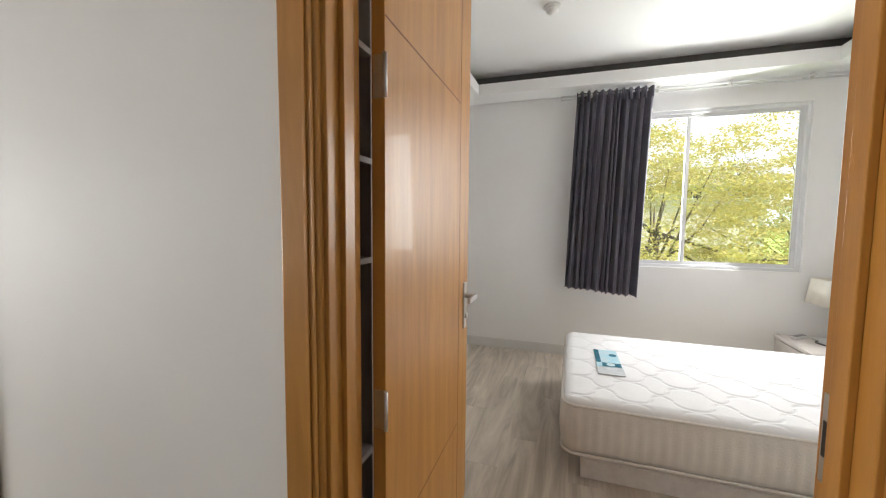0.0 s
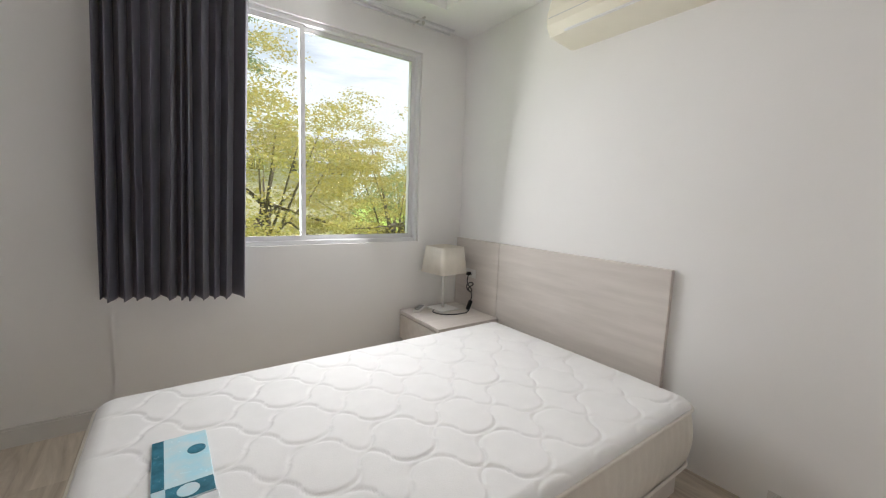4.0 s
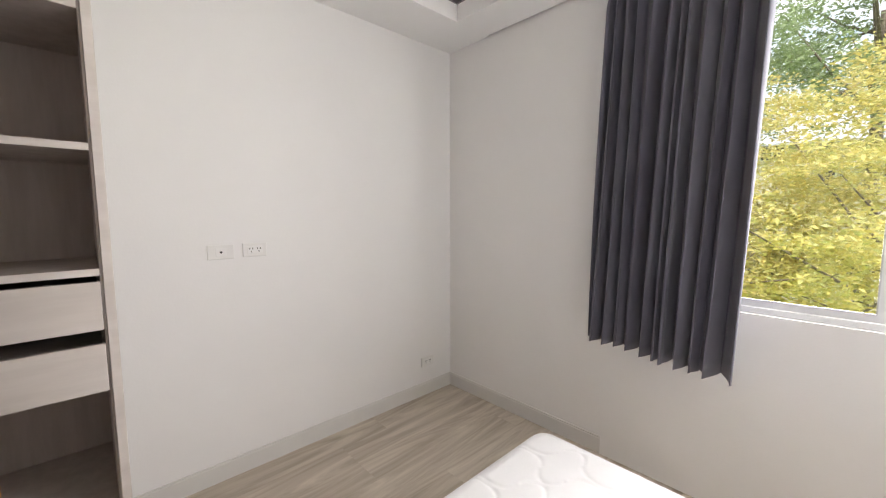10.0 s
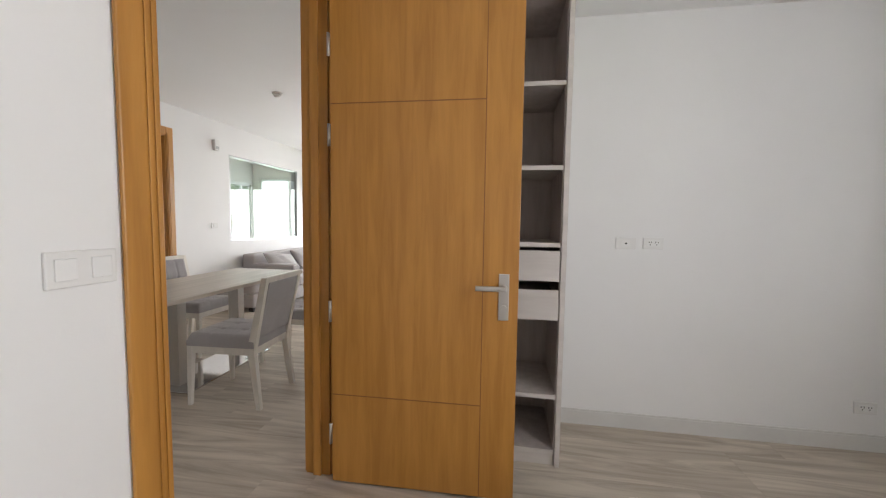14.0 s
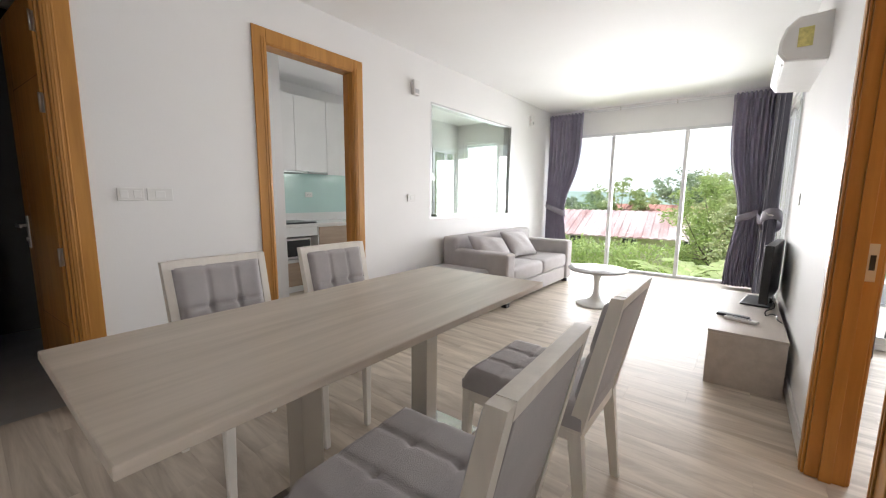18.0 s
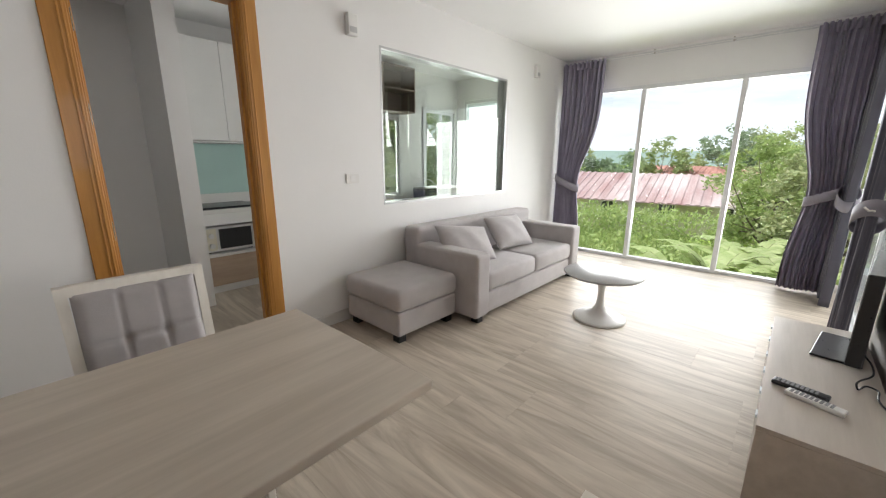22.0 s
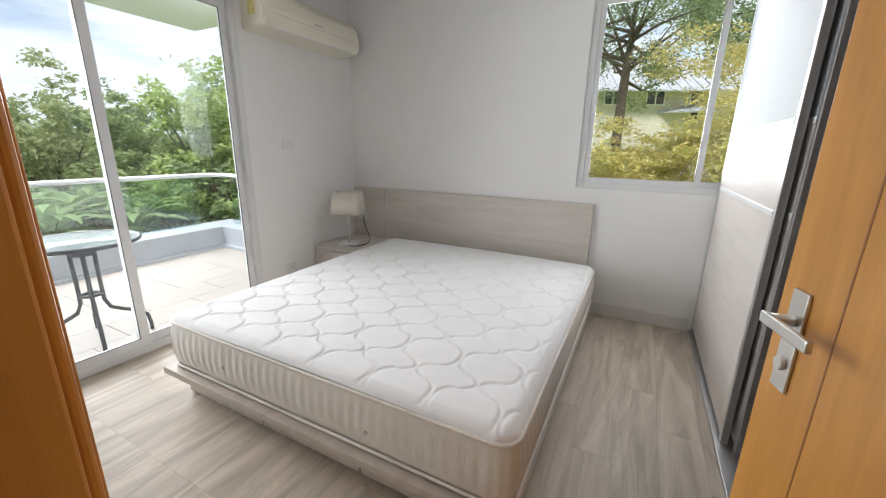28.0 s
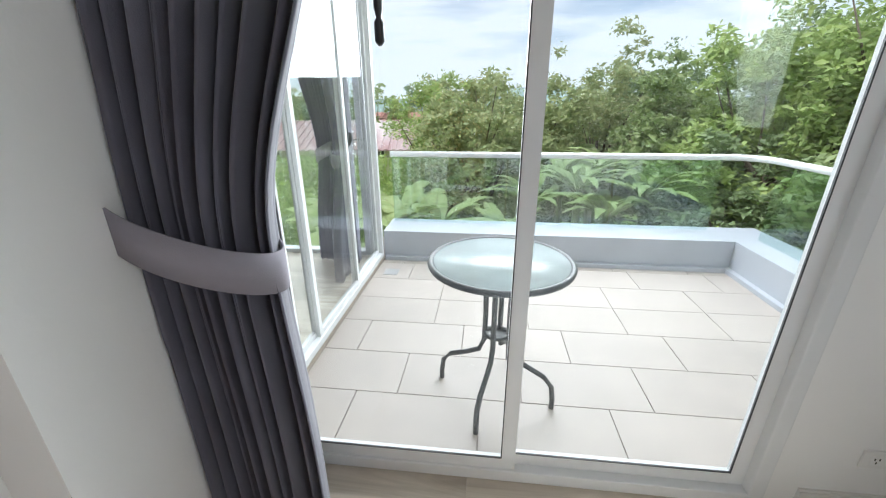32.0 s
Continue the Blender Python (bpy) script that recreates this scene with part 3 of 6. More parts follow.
# glazing of the living room towards the balcony
side = sliding_window("window_side", pose(-6.88, 0.54, 0), 2.10, 2.26, [0.70, 1.40], "white aluminium side glazing towards the balcony")
w1 = sliding_window("window_bedroom", pose(0.44, B1S + 0.02, 0.915), 1.685, 1.385, [0.835], "white aluminium two-pane sliding window", frame_w=0.028, sash=0.028)
w2 = sliding_window("window_back", pose(-2.50, B2Y1 + 0.02, 1.01), 1.18, 1.35, [0.80], "white aluminium sliding window")
wd = sliding_window("door_balcony", pose(B2X0 + 0.01, 0.80, 0, 0, 0, 90), 1.72, 2.28, [0.845], "white aluminium sliding glass balcony door", frame_w=0.05, sash=0.05)
iw = thing("window_interior", pose(0, LY0, 0), "frameless interior window into the kitchen with grey edge", "window")
tagged(iw, kind="structure")
part("edge_frame", frame_bm(IWIN[0], IWIN[1], -0.12, 0.002, IWIN[2], IWIN[3], 0.018), M_ALU_GREY, iw)
g = part("pane", block(IWIN[0] + 0.018, IWIN[1] - 0.018, -0.03, -0.024, IWIN[2] + 0.018, IWIN[3] - 0.018), M_GLASS_TINT, iw)
g.visible_shadow = False

# ---- curtains ----
def curtain(name, m, width_top, width_mid, width_low, height, folds, depth, mat, label, tie=0.0, tie_side=0, seed=1, skew=0.0, hem=0.0, lean=0.0):
    """A pleated curtain: x across, z up from the hem. With tie it is drawn in at that height towards tie_side."""
    t = thing(name, m, label, "curtain")
    rnd = random.Random(seed)
    cols, rows = folds * 12, 40
    ph = [rnd.uniform(0.55, 1.45) for _ in range(folds + 1)]
    swing = [rnd.uniform(0.3, 1.25) for _ in range(folds + 1)]
    cum = [0.0]
    for p in ph[:folds]:
        cum.append(cum[-1] + p)
    bm = bmesh.new()
    grid = []
    for j in range(rows + 1):
        v = j / rows
        z = v * height
        line = []
        if tie:
            d = (z - tie)
            s = math.exp(-(d / (0.55 if d > 0 else 0.45)) ** 2)
            w = (width_top if d > 0 else width_low) * (1 - s) + width_mid * s
        else:
            w = width_low + (width_top - width_low) * v
        off = tie_side * ((width_top - w) / 2) + lean * (v - 0.5)
        for i in range(cols + 1):
            u = i / cols
            k = u * folds
            a = min(int(k), folds - 1)
            e = k - a
            e = e * e * (3 - 2 * e)
            amp = depth * ((1 - e) * swing[a] + e * swing[a + 1]) * (0.8 + 0.35 * (1 - v))
            if v > 0.90 and not tie:
                amp *= 0.65
            x = (cum[a] + (k - a) * ph[a]) / cum[-1] - 0.5
            ang = 2 * math.pi * k + 0.9 * math.sin(1.3 * k + 1.6 * v + seed)
            y = amp * math.sin(ang) + 0.012 * math.sin(9 * x + 3 * v + seed)
            x += 0.12 / folds * math.sin(2 * ang + 0.6) * (1 - 0.4 * v)
            zz = z + (hem * math.sin(ang) if j == 0 else 0)
            if j == 0:
                zz += skew * (u - 0.5)
            line.append(bm.verts.new((x * w + off, y, zz)))
        grid.append(line)
    for r0, r1 in zip(grid, grid[1:]):
        for i in range(cols):
            bm.faces.new((r0[i], r0[i + 1], r1[i + 1], r1[i])).smooth = True
    ob = part("curtain_fabric", bm, mat, t)
    sol = ob.modifiers.new("thickness", 'SOLIDIFY')
    sol.thickness = 0.003
    bm = bmesh.new()
    n = folds * 6
    rows2 = []
    for j in range(3):
        z = height - 0.085 + j * 0.048
        rows2.append([bm.verts.new(((i / n - 0.5) * width_top * 1.02 + lean * 0.5, 0.9 * depth * math.sin(2 * math.pi * i / 6) * (1.0 if j < 2 else 0.8), z)) for i in range(n + 1)])
    for r0, r1 in zip(rows2, rows2[1:]):
        for i in range(n):
            bm.faces.new((r0[i], r0[i + 1], r1[i + 1], r1[i])).smooth = True
    hd = part("heading_tape", bm, mat, t)
    sol = hd.modifiers.new("thickness", 'SOLIDIFY')
    sol.thickness = 0.004
    if tie:
        bm = bmesh.new()
        n = 40
        w = width_mid / 2 + 0.012
        off = tie_side * ((width_top - width_mid) / 2)
        lines = []
        for i in range(n):
            a = 2 * math.pi * i / n
            x, y = w * math.cos(a), (depth * 1.7 + 0.02) * math.sin(a)
            lift = 0.075 * tie_side * math.cos(a)
            lines.append((bm.verts.new((x + off, y, tie - 0.05 + lift)), bm.verts.new((x + off, y, tie + 0.05 + lift))))
        for i in range(n):
            (a, b), (c, d) = lines[i], lines[(i + 1) % n]
            bm.faces.new((a, c, d, b)).smooth = True
        tb = part("tieback", bm, M_TIEBACK, t, "pale grey satin tieback band")
        sol = tb.modifiers.new("thickness", 'SOLIDIFY')
        sol.thickness = 0.005
        hx = off + tie_side * (w + 0.03)
        part("tieback_hook", tube(bmesh.new(), [(hx - tie_side * 0.03, 0, tie + 0.055), (hx, -0.01, tie + 0.06), (hx + tie_side * 0.03, -0.03, tie + 0.06), (hx + tie_side * 0.03, -0.05, tie + 0.08)], 0.006), M_STEEL, t)
    return t


def curtain_rail(name, a, b, label, brackets=3, drop=0.05, out=(0, 0)):
    t = thing(name, pose(*a), label, "curtain rail")
    v = Vector(b) - Vector(a)
    part("rail", tube(bmesh.new(), [(0, 0, 0), v], 0.009), M_ALU, t)
    part("rail", tube(bmesh.new(), [(out[0] * 0.05, out[1] * 0.05, -0.012), v + Vector((out[0] * 0.05, out[1] * 0.05, -0.012))], 0.006), M_ALU, t)
    for i in range(brackets):
        p = v * ((i + 0.5) / brackets)
        bm = tube(bmesh.new(), [p + Vector((-out[0] * 0.02, -out[1] * 0.02, 0.012)), p + Vector((out[0] * 0.13, out[1] * 0.13, 0.02))], 0.007)
        lathe(bm, [(0.004, p.z - 0.03), (0.010, p.z - 0.022), (0.010, p.z - 0.008), (0.004, p.z - 0.002)], 10, (p.x, p.y))
        part("bracket", bm, M_STEEL, t)
    return t


curtain("bedroom_curtain", pose(0.62, 3.59, 0.68), 0.61, 0.61, 0.62, 1.79, 11, 0.052, M_CURTAIN_GREY, "short charcoal grey pleated curtain drawn to one side", seed=3, skew=-0.05, hem=0.004, lean=0.06)
curtain_rail("bedroom_curtain_rail", (0.2, 3.60, 2.455), (2.3, 3.60, 2.455), "white double curtain rail above the window", 4, out=(0, 1))
living_curtain = curtain("living_curtain", pose(-6.72, -2.27, 0.02, 0, 0, 90), 0.56, 0.33, 0.40, 2.55, 10, 0.045, M_CURTAIN_LILAC, "floor-length grey violet curtain held by a tieback", tie=0.98, tie_side=-1, seed=5)
curtain("living_curtain", pose(-6.72, 0.215, 0.02, 0, 0, 90), 0.46, 0.30, 0.38, 2.55, 10, 0.045, M_CURTAIN_LILAC, "floor-length grey violet curtain held by a tieback", tie=0.98, tie_side=1, seed=6)
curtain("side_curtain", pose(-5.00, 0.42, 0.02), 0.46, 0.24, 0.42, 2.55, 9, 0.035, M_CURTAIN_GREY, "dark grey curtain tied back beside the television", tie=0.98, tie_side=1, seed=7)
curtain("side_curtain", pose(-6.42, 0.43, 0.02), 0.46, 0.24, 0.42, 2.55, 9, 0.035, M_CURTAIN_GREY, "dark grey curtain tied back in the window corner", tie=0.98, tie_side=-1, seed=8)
curtain("master_curtain", pose(-4.43, 0.995, 0.004, 0, 0, 103), 0.56, 0.33, 0.36, 2.435, 11, 0.055, M_CURTAIN_GREY, "floor-length charcoal curtain with pale tieback at the balcony door", tie=1.02, tie_side=-1, seed=9)
curtain_rail("living_curtain_rail", (-6.72, -2.56, 2.575), (-6.72, 0.47, 2.575), "white curtain rail along the window wall", 4, out=(-1, 0))
curtain_rail("side_curtain_rail", (-6.70, 0.42, 2.575), (-4.74, 0.42, 2.575), "white curtain rail along the side glazing", 3, out=(0, 1))
curtain_rail("master_curtain_rail", (-4.44, 0.79, 2.445), (-4.44, 2.60, 2.445), "white curtain rail above the balcony door", 3, out=(-1, 0))


# ---- beds ----
def mattress(parent, length, width, z0, height, quilt_top=0.012):
    """A quilted mattress, lying with its length along x from the foot (0) to the head."""
    r = 0.07
    nx, ny = int(length / 0.0068), int(width / 0.0068)
    xs, ys = np.linspace(0, length, nx + 1), np.linspace(-width / 2, width / 2, ny + 1)
    u, v = np.meshgrid(xs, ys, indexing='ij')
    th = 2 * np.pi * u / 0.27
    sn = np.sin(th + 0.45 * np.cos(th))
    wave = 0.058 * np.sign(sn) * np.abs(sn) ** 0.6
    dist = np.full(u.shape, 9.0)
    for k in range(-10, 11):
        dist = np.minimum(dist, np.abs(v - (0.13 * k + (wave if k % 2 else -wave))))
    puff = quilt_top * (1 - np.exp(-(dist / 0.0065) ** 1.2))
    edge = np.minimum(np.minimum(u, length - u), width / 2 - np.abs(v))
    drop = np.where(edge < 0.05, 0.022 * (1 - np.sqrt(np.clip(1 - ((0.05 - edge) / 0.05) ** 2, 0, 1))), 0)
    sag = 0.004 * np.sin(3.1 * u + 1) * np.cos(2.3 * v)
    z = z0 + height - 0.012 + puff * np.clip(edge / 0.05, 0, 1) - drop + sag
    # round the corners in plan
    cx = np.clip(u, r, length - r)
    cy = np.clip(v, -(width / 2 - r), width / 2 - r)
    du, dv = u - cx, v - cy
    m = np.maximum(np.abs(du), np.abs(dv))
    h = np.hypot(du, dv)
    f = np.where(h > 1e-9, m / np.maximum(h, 1e-9), 1)
    px, py = cx + du * f, cy + dv * f
    verts = np.stack([px, py, z], -1).reshape(-1, 3)
    idx = np.arange((nx + 1) * (ny + 1)).reshape(nx + 1, ny + 1)
    faces = np.stack([idx[:-1, :-1], idx[1:, :-1], idx[1:, 1:], idx[:-1, 1:]], -1).reshape(-1, 4)
    me = bpy.data.meshes.new("quilted_top")
    me.from_pydata(verts.tolist(), [], faces.tolist())
    me.materials.append(M_MATTRESS)
    for p in me.polygons:
        p.use_smooth = True
    top = new("quilted_top", me)
    top.parent = parent

    def outline(off, n=14):
        pts = []
        for cxx, cyy, a0 in ((length - r, width / 2 - r, 0), (r, width / 2 - r, 90), (r, -width / 2 + r, 180), (length - r, -width / 2 + r, 270)):
            for i in range(n + 1):
                a = radians(a0 + 90 * i / n)
                pts.append(Vector((cxx + (r + off) * math.cos(a), cyy + (r + off) * math.sin(a), 0)))
        dense = []
        for a, b in zip(pts, pts[1:] + pts[:1]):
            k = max(1, int((b - a).length / 0.0125))
            dense += [a + (b - a) * (i / k) for i in range(k)]
        return dense
    line = outline(-0.004)
    bm = bmesh.new()
    n = len(line)
    rows = []
    for j in range(9):
        w = j / 8
        ring = []
        for i, p in enumerate(line):
            q, nx_ = line[(i + 1) % n], line[i - 1]
            t = (q - nx_).normalized()
            nor = Vector((t.y, -t.x, 0))
            bulge = 0.016 * math.sin(math.pi * w) + 0.006 * math.sin(math.pi * w) ** 0.5 * abs(math.sin(math.pi * i / 4.0))
            ring.append(bm.verts.new(p + nor * bulge + Vector((0, 0, z0 + 0.012 + w * (height - 0.052)))))
        rows.append(ring)
    for r0, r1 in zip(rows, rows[1:]):
        for i in range(n):
            bm.faces.new((r0[i], r0[(i + 1) % n], r1[(i + 1) % n], r1[i])).smooth = True
    bm.faces.new(rows[0])
    part("quilted_border", bm, M_MATT_SIDE, parent, "cream vertically quilted border")
    for z in (z0 + 0.012, z0 + height - 0.040):
        bm = bmesh.new()
        ring = outline(0.004)[::2]
        tube(bm, [p + Vector((0, 0, z)) for p in ring] + [ring[0] + Vector((0, 0, z))], 0.007, 6)
        part("piping", bm, M_PIPING, parent)
    for y, z in ((-0.2, 0.1), (0.25, 0.12)):
        bm = bmesh.new()
        tube(bm, [(-0.018, y * width, z0 + z), (-0.024, y * width, z0 + z)], 0.009, 12)
        part("air_vent", bm, M_STEEL, parent)


bed_single = thing("single_bed", pose(0.26, 2.46, 0), "single bed with grey oak plinth", "bed")
part("plinth", block(0.15, 2.06, -0.60, 0.60, 0.0, 0.105, 0.004), M_PALEOAK, bed_single)
part("platform", block(0.15, 2.06, -0.60, 0.60, 0.106, 0.124, 0.003), M_PALEOAK, bed_single)
mat1 = thing("mattress", pose(0.315, 2.475, 0), "white quilted single mattress with cream border", "mattress")
mattress(mat1, 2.075, 1.275, 0.126, 0.302, 0.008)
hb1 = thing("headboard", pose(2.505, 0, 0), "pale grey oak headboard panels on the wall", "headboard")
part("panel", block(0, 0.028, 2.045, 3.223, 0.05, 0.94, 0.003), M_PALEOAK, hb1)
part("panel", block(0, 0.028, 3.227, 3.732, 0.05, 0.94, 0.003), M_PALEOAK, hb1)

bed_double = thing("double_bed", pose(-3.19, 1.50, 0, 0, 0, 90), "double platform bed in grey oak with drawers", "bed")
part("platform", block(-0.045, 2.10, -0.93, 0.93, 0.135, 0.172, 0.004), M_GREYOAK, bed_double, "grey oak platform edge")
for i in range(3):
    a = -0.86 + i * 0.575
    part("drawer_front", block(0.03, 0.05, a, a + 0.567, 0.012, 0.131, 0.003), M_GREYOAK, bed_double)
part("plinth", block(0.051, 2.08, -0.86, 0.86, 0.0, 0.134, 0.003), M_GREYOAK, bed_double)
mat2 = thing("mattress", pose(-3.19, 1.50, 0, 0, 0, 90), "white quilted double mattress with cream border", "mattress")
mattress(mat2, 2.05, 1.83, 0.174, 0.285, 0.008)
hb2 = thing("headboard", pose(0, 3.675, 0), "pale grey oak headboard panels on the wall", "headboard")
part("panel", block(-4.302, -2.345, 0, 0.03, 0.05, 0.893, 0.003), M_PALEOAK_X, hb2)
part("panel", block(-4.69, -4.306, 0, 0.03, 0.05, 0.893, 0.003), M_PALEOAK_X, hb2)


def nightstand(m, w, back, label):
    """A floating nightstand: x across, front at y = -0.30, back against the headboard."""
    t = thing("nightstand", m, label, "nightstand")
    part("top", block(-w, w, -0.30, back, 0.367, 0.392, 0.003), M_PALEOAK, t)
    part("body", block(-w + 0.004, w - 0.004, -0.28, back - 0.002, 0.17, 0.3665, 0.002), M_PALEOAK, t)
    part("drawer_front", block(-w + 0.006, w - 0.006, -0.298, -0.281, 0.175, 0.357, 0.003), M_PALEOAK, t)
    return t


ns1 = nightstand(pose(2.275, 3.462, 0, 0, 0, -90), 0.268, 0.228, "pale grey oak nightstand beside the single bed")
ns2 = nightstand(pose(-4.44, 3.385, 0), 0.25, 0.288, "pale grey oak nightstand beside the double bed")


def table_lamp(m, label):
    t = thing("table_lamp", m, label, "lamp")
    part("base", block(-0.09, 0.09, -0.09, 0.09, 0.0, 0.012, 0.004), M_WHITE, t, "white square metal base")
    part("stem", tube(bmesh.new(), [(0, 0, 0.012), (0, 0, 0.34)], 0.010, 14), M_WHITE, t)
    bm = bmesh.new()
    rings = []
    for z, w in ((0.295, 0.136), (0.495, 0.116)):
        ring = []
        for q in range(4):
            for i in range(6):
                a = radians(90 * q + 90 * i / 5)
                cx = (w - 0.038) * (1 if q in (0, 3) else -1)
                cy = (w - 0.038) * (1 if q in (0, 1) else -1)
                ring.append(bm.verts.new((cx + 0.038 * math.cos(a), cy + 0.038 * math.sin(a), z)))
        rings.append(ring)
    for i in range(24):
        bm.faces.new((rings[0][i], rings[0][(i + 1) % 24], rings[1][(i + 1) % 24], rings[1][i])).smooth = True
    sh = part("shade", bm, M_SHADE, t, "cream rounded square linen shade")
    sol = sh.modifiers.new("thickness", 'SOLIDIFY')
    sol.thickness = 0.003
    part("bulb_holder", tube(bmesh.new(), [(0, 0, 0.341), (0, 0, 0.40)], 0.016, 12), M_WHITE, t)
    return t


lamp1 = table_lamp(pose(2.285, 3.592, 0.392, 0, 0, 6), "small white table lamp with cream linen shade")
lamp2 = copy_thing(lamp1, pose(-4.45, 3.30, 0.392, 0, 0, 20))


def cable(name, pts, radius, mat, label, category="cable"):
    cu = bpy.data.curves.new(name, 'CURVE')
    cu.dimensions = '3D'
    cu.bevel_depth = radius
    cu.bevel_resolution = 2
    sp = cu.splines.new('BEZIER')
    sp.bezier_points.add(len(pts) - 1)
    for bp, p in zip(sp.bezier_points, pts):
        bp.co = p
        bp.handle_left_type = bp.handle_right_type = 'AUTO'
    cu.materials.append(mat)
    ob = new(name, cu)
    return tagged(ob, label, category)


cord1 = cable("lamp_cord", [(2.27, 3.60, 0.40), (2.17, 3.56, 0.397), (2.165, 3.49, 0.397), (2.22, 3.43, 0.397), (2.32, 3.405, 0.397), (2.41, 3.43, 0.40), (2.45, 3.46, 0.45), (2.47, 3.47, 0.52), (2.445, 3.48, 0.56), (2.48, 3.47, 0.60), (2.44, 3.495, 0.585), (2.475, 3.48, 0.535), (2.45, 3.50, 0.60), (2.465, 3.515, 0.65), (2.495, 3.525, 0.67)], 0.0042, M_BLACK, "black lamp cord looped on the nightstand with an inline switch")
part("inline_switch", block(-0.014, 0.014, -0.011, 0.011, -0.038, 0.038, 0.004), M_BLACK, cord1).matrix_basis = pose(2.437, 3.452, 0.437, 10, 14, 0)
part("plug", block(2.462, 2.496, 3.512, 3.540, 0.657, 0.683, 0.004), M_BLACK, cord1)
cable("lamp_cord", [(-4.45, 3.30, 0.399), (-4.36, 3.22, 0.397), (-4.30, 3.30, 0.397), (-4.34, 3.46, 0.397), (-4.42, 3.56, 0.43), (-4.50, 3.60, 0.52), (-4.56, 3.655, 0.60)], 0.004, M_BLACK, "black lamp cord running to the wall socket")


# ---- sockets and switches ----
def plate(name, m, w, h, kind, label, category):
    """A wall plate in its own plane: x across, z up, y into the room is negative."""
    t = thing(name, m, label, category)
    part("plate", block(-w / 2, w / 2, -0.009, 0, -h / 2, h / 2, 0.003), M_PLASTIC, t)
    if kind == "switch2":
        for s in (-1, 1):
            part("rocker", block(s * w / 4 - w * 0.15, s * w / 4 + w * 0.15, -0.013, -0.0091, -h * 0.3, h * 0.3, 0.002), M_WHITE, t)
    elif kind == "switch1":
        part("rocker", block(-w * 0.2, w * 0.2, -0.013, -0.0091, -h * 0.28, h * 0.28, 0.002), M_WHITE, t)
    elif kind == "socket":
        part("insert", block(-w * 0.32, w * 0.32, -0.011, -0.0091, -h * 0.27, h * 0.27, 0.001), M_WHITE, t)
        for s in (-1, 1):
            for dx, dz in ((-0.007, 0.006), (0.007, 0.006), (0, -0.008)):
                part("pin_hole", block(s * w * 0.16 + dx - 0.002, s * w * 0.16 + dx + 0.002, -0.0118, -0.0111, dz - 0.004, dz + 0.004), M_DARK, t)
    elif kind == "aerial":
        part("insert", block(-w * 0.2, w * 0.2, -0.011, -0.0091, -h * 0.27, h * 0.27, 0.001), M_WHITE, t)
        part("aerial_hole", tube(bmesh.new(), [(0, -0.0111, 0), (0, -0.0125, 0)], 0.006, 12), M_DARK, t)
    return t


plate("light_switch", pose(0.925, 0.64, 1.165, 0, 0, 180), 0.132, 0.072, "switch2", "white two-gang light switch plate", "switch")
plate("aerial_socket", pose(B1X0, 2.195, 1.155, 0, 0, 90), 0.115, 0.07, "aerial", "white television aerial plate", "socket")
plate("wall_socket", pose(B1X0, 2.35, 1.158, 0, 0, 90), 0.115, 0.07, "socket", "white double power socket", "socket")
plate("wall_socket", pose(B1X0, 3.51, 0.25, 0, 0, 90), 0.115, 0.07, "socket", "white double power socket low on the wall", "socket")
plate("wall_socket", pose(2.505, 3.525, 0.67, 0, 0, -90), 0.115, 0.07, "socket", "white socket on the headboard panel", "socket")
plate("wall_socket", pose(-4.57, 3.675, 0.60), 0.115, 0.07, "socket", "white socket on the headboard panel", "socket")
plate("wall_socket", pose(B2X0, 2.815, 0.25, 0, 0, 90), 0.115, 0.07, "socket", "white double power socket low on the wall", "socket")
plate("wall_socket", pose(-3.34, 0.64, 1.185, 0, 0, 180), 0.115, 0.08, "socket", "white double power socket on a raised plate", "socket")
plate("aerial_socket", pose(-3.49, 0.64, 1.185, 0, 0, 180), 0.08, 0.08, "aerial", "white television aerial plate with one round hole", "socket")
plate("light_switch", pose(-2.68, 0.64, 1.185, 0, 0, 180), 0.13, 0.09, "switch2", "white glossy light switch plate", "switch")
plate("light_switch", pose(-3.225, LY0, 1.178, 0, 0, 180), 0.12, 0.075, "switch1", "white single switch plate", "switch")
plate("light_switch", pose(-0.848, LY0, 1.188, 0, 0, 180), 0.125, 0.075, "switch2", "white two-gang light switch plate", "switch")
plate("light_switch", pose(-0.99, LY0, 1.188, 0, 0, 180), 0.13, 0.075, "switch1", "white one-gang light switch plate", "switch")
plate("thermostat", pose(-4.0, LY1, 1.20), 0.09, 0.09, "switch1", "small white wall control with a dark button", "control")
plate("blank_plate", pose(B2X0, 2.88, 1.30, 0, 0, 90), 0.11, 0.07, "", "white blank wall plate", "socket")

# leaflet on the mattress
lf = thing("leaflet", pose(0.573, 2.415, 0.430, 0, 0, 91), "blue and white folded leaflet in clear plastic wrap", "leaflet")
part("cover", block(-0.09, 0.23, -0.072, 0.072, 0.0, 0.006, 0.002), M_BROCHURE, lf)
part("spine_strip", block(-0.02, 0.225, 0.042, 0.071, 0.0065, 0.0075), material("teal_print", (0.05, 0.20, 0.28), 0.25, vary=0.3, scale=20), lf, "dark teal printed strip")
part("lower_band", block(-0.088, -0.025, -0.070, 0.040, 0.0065, 0.0075), MATS["teal_print"], lf, "dark blue printed band")
part("window_mark", tube(bmesh.new(), [(-0.056, -0.01, 0.0078), (-0.056, -0.01, 0.0084)], 0.026, 20), M_BROCHURE, lf, "pale blue round mark")
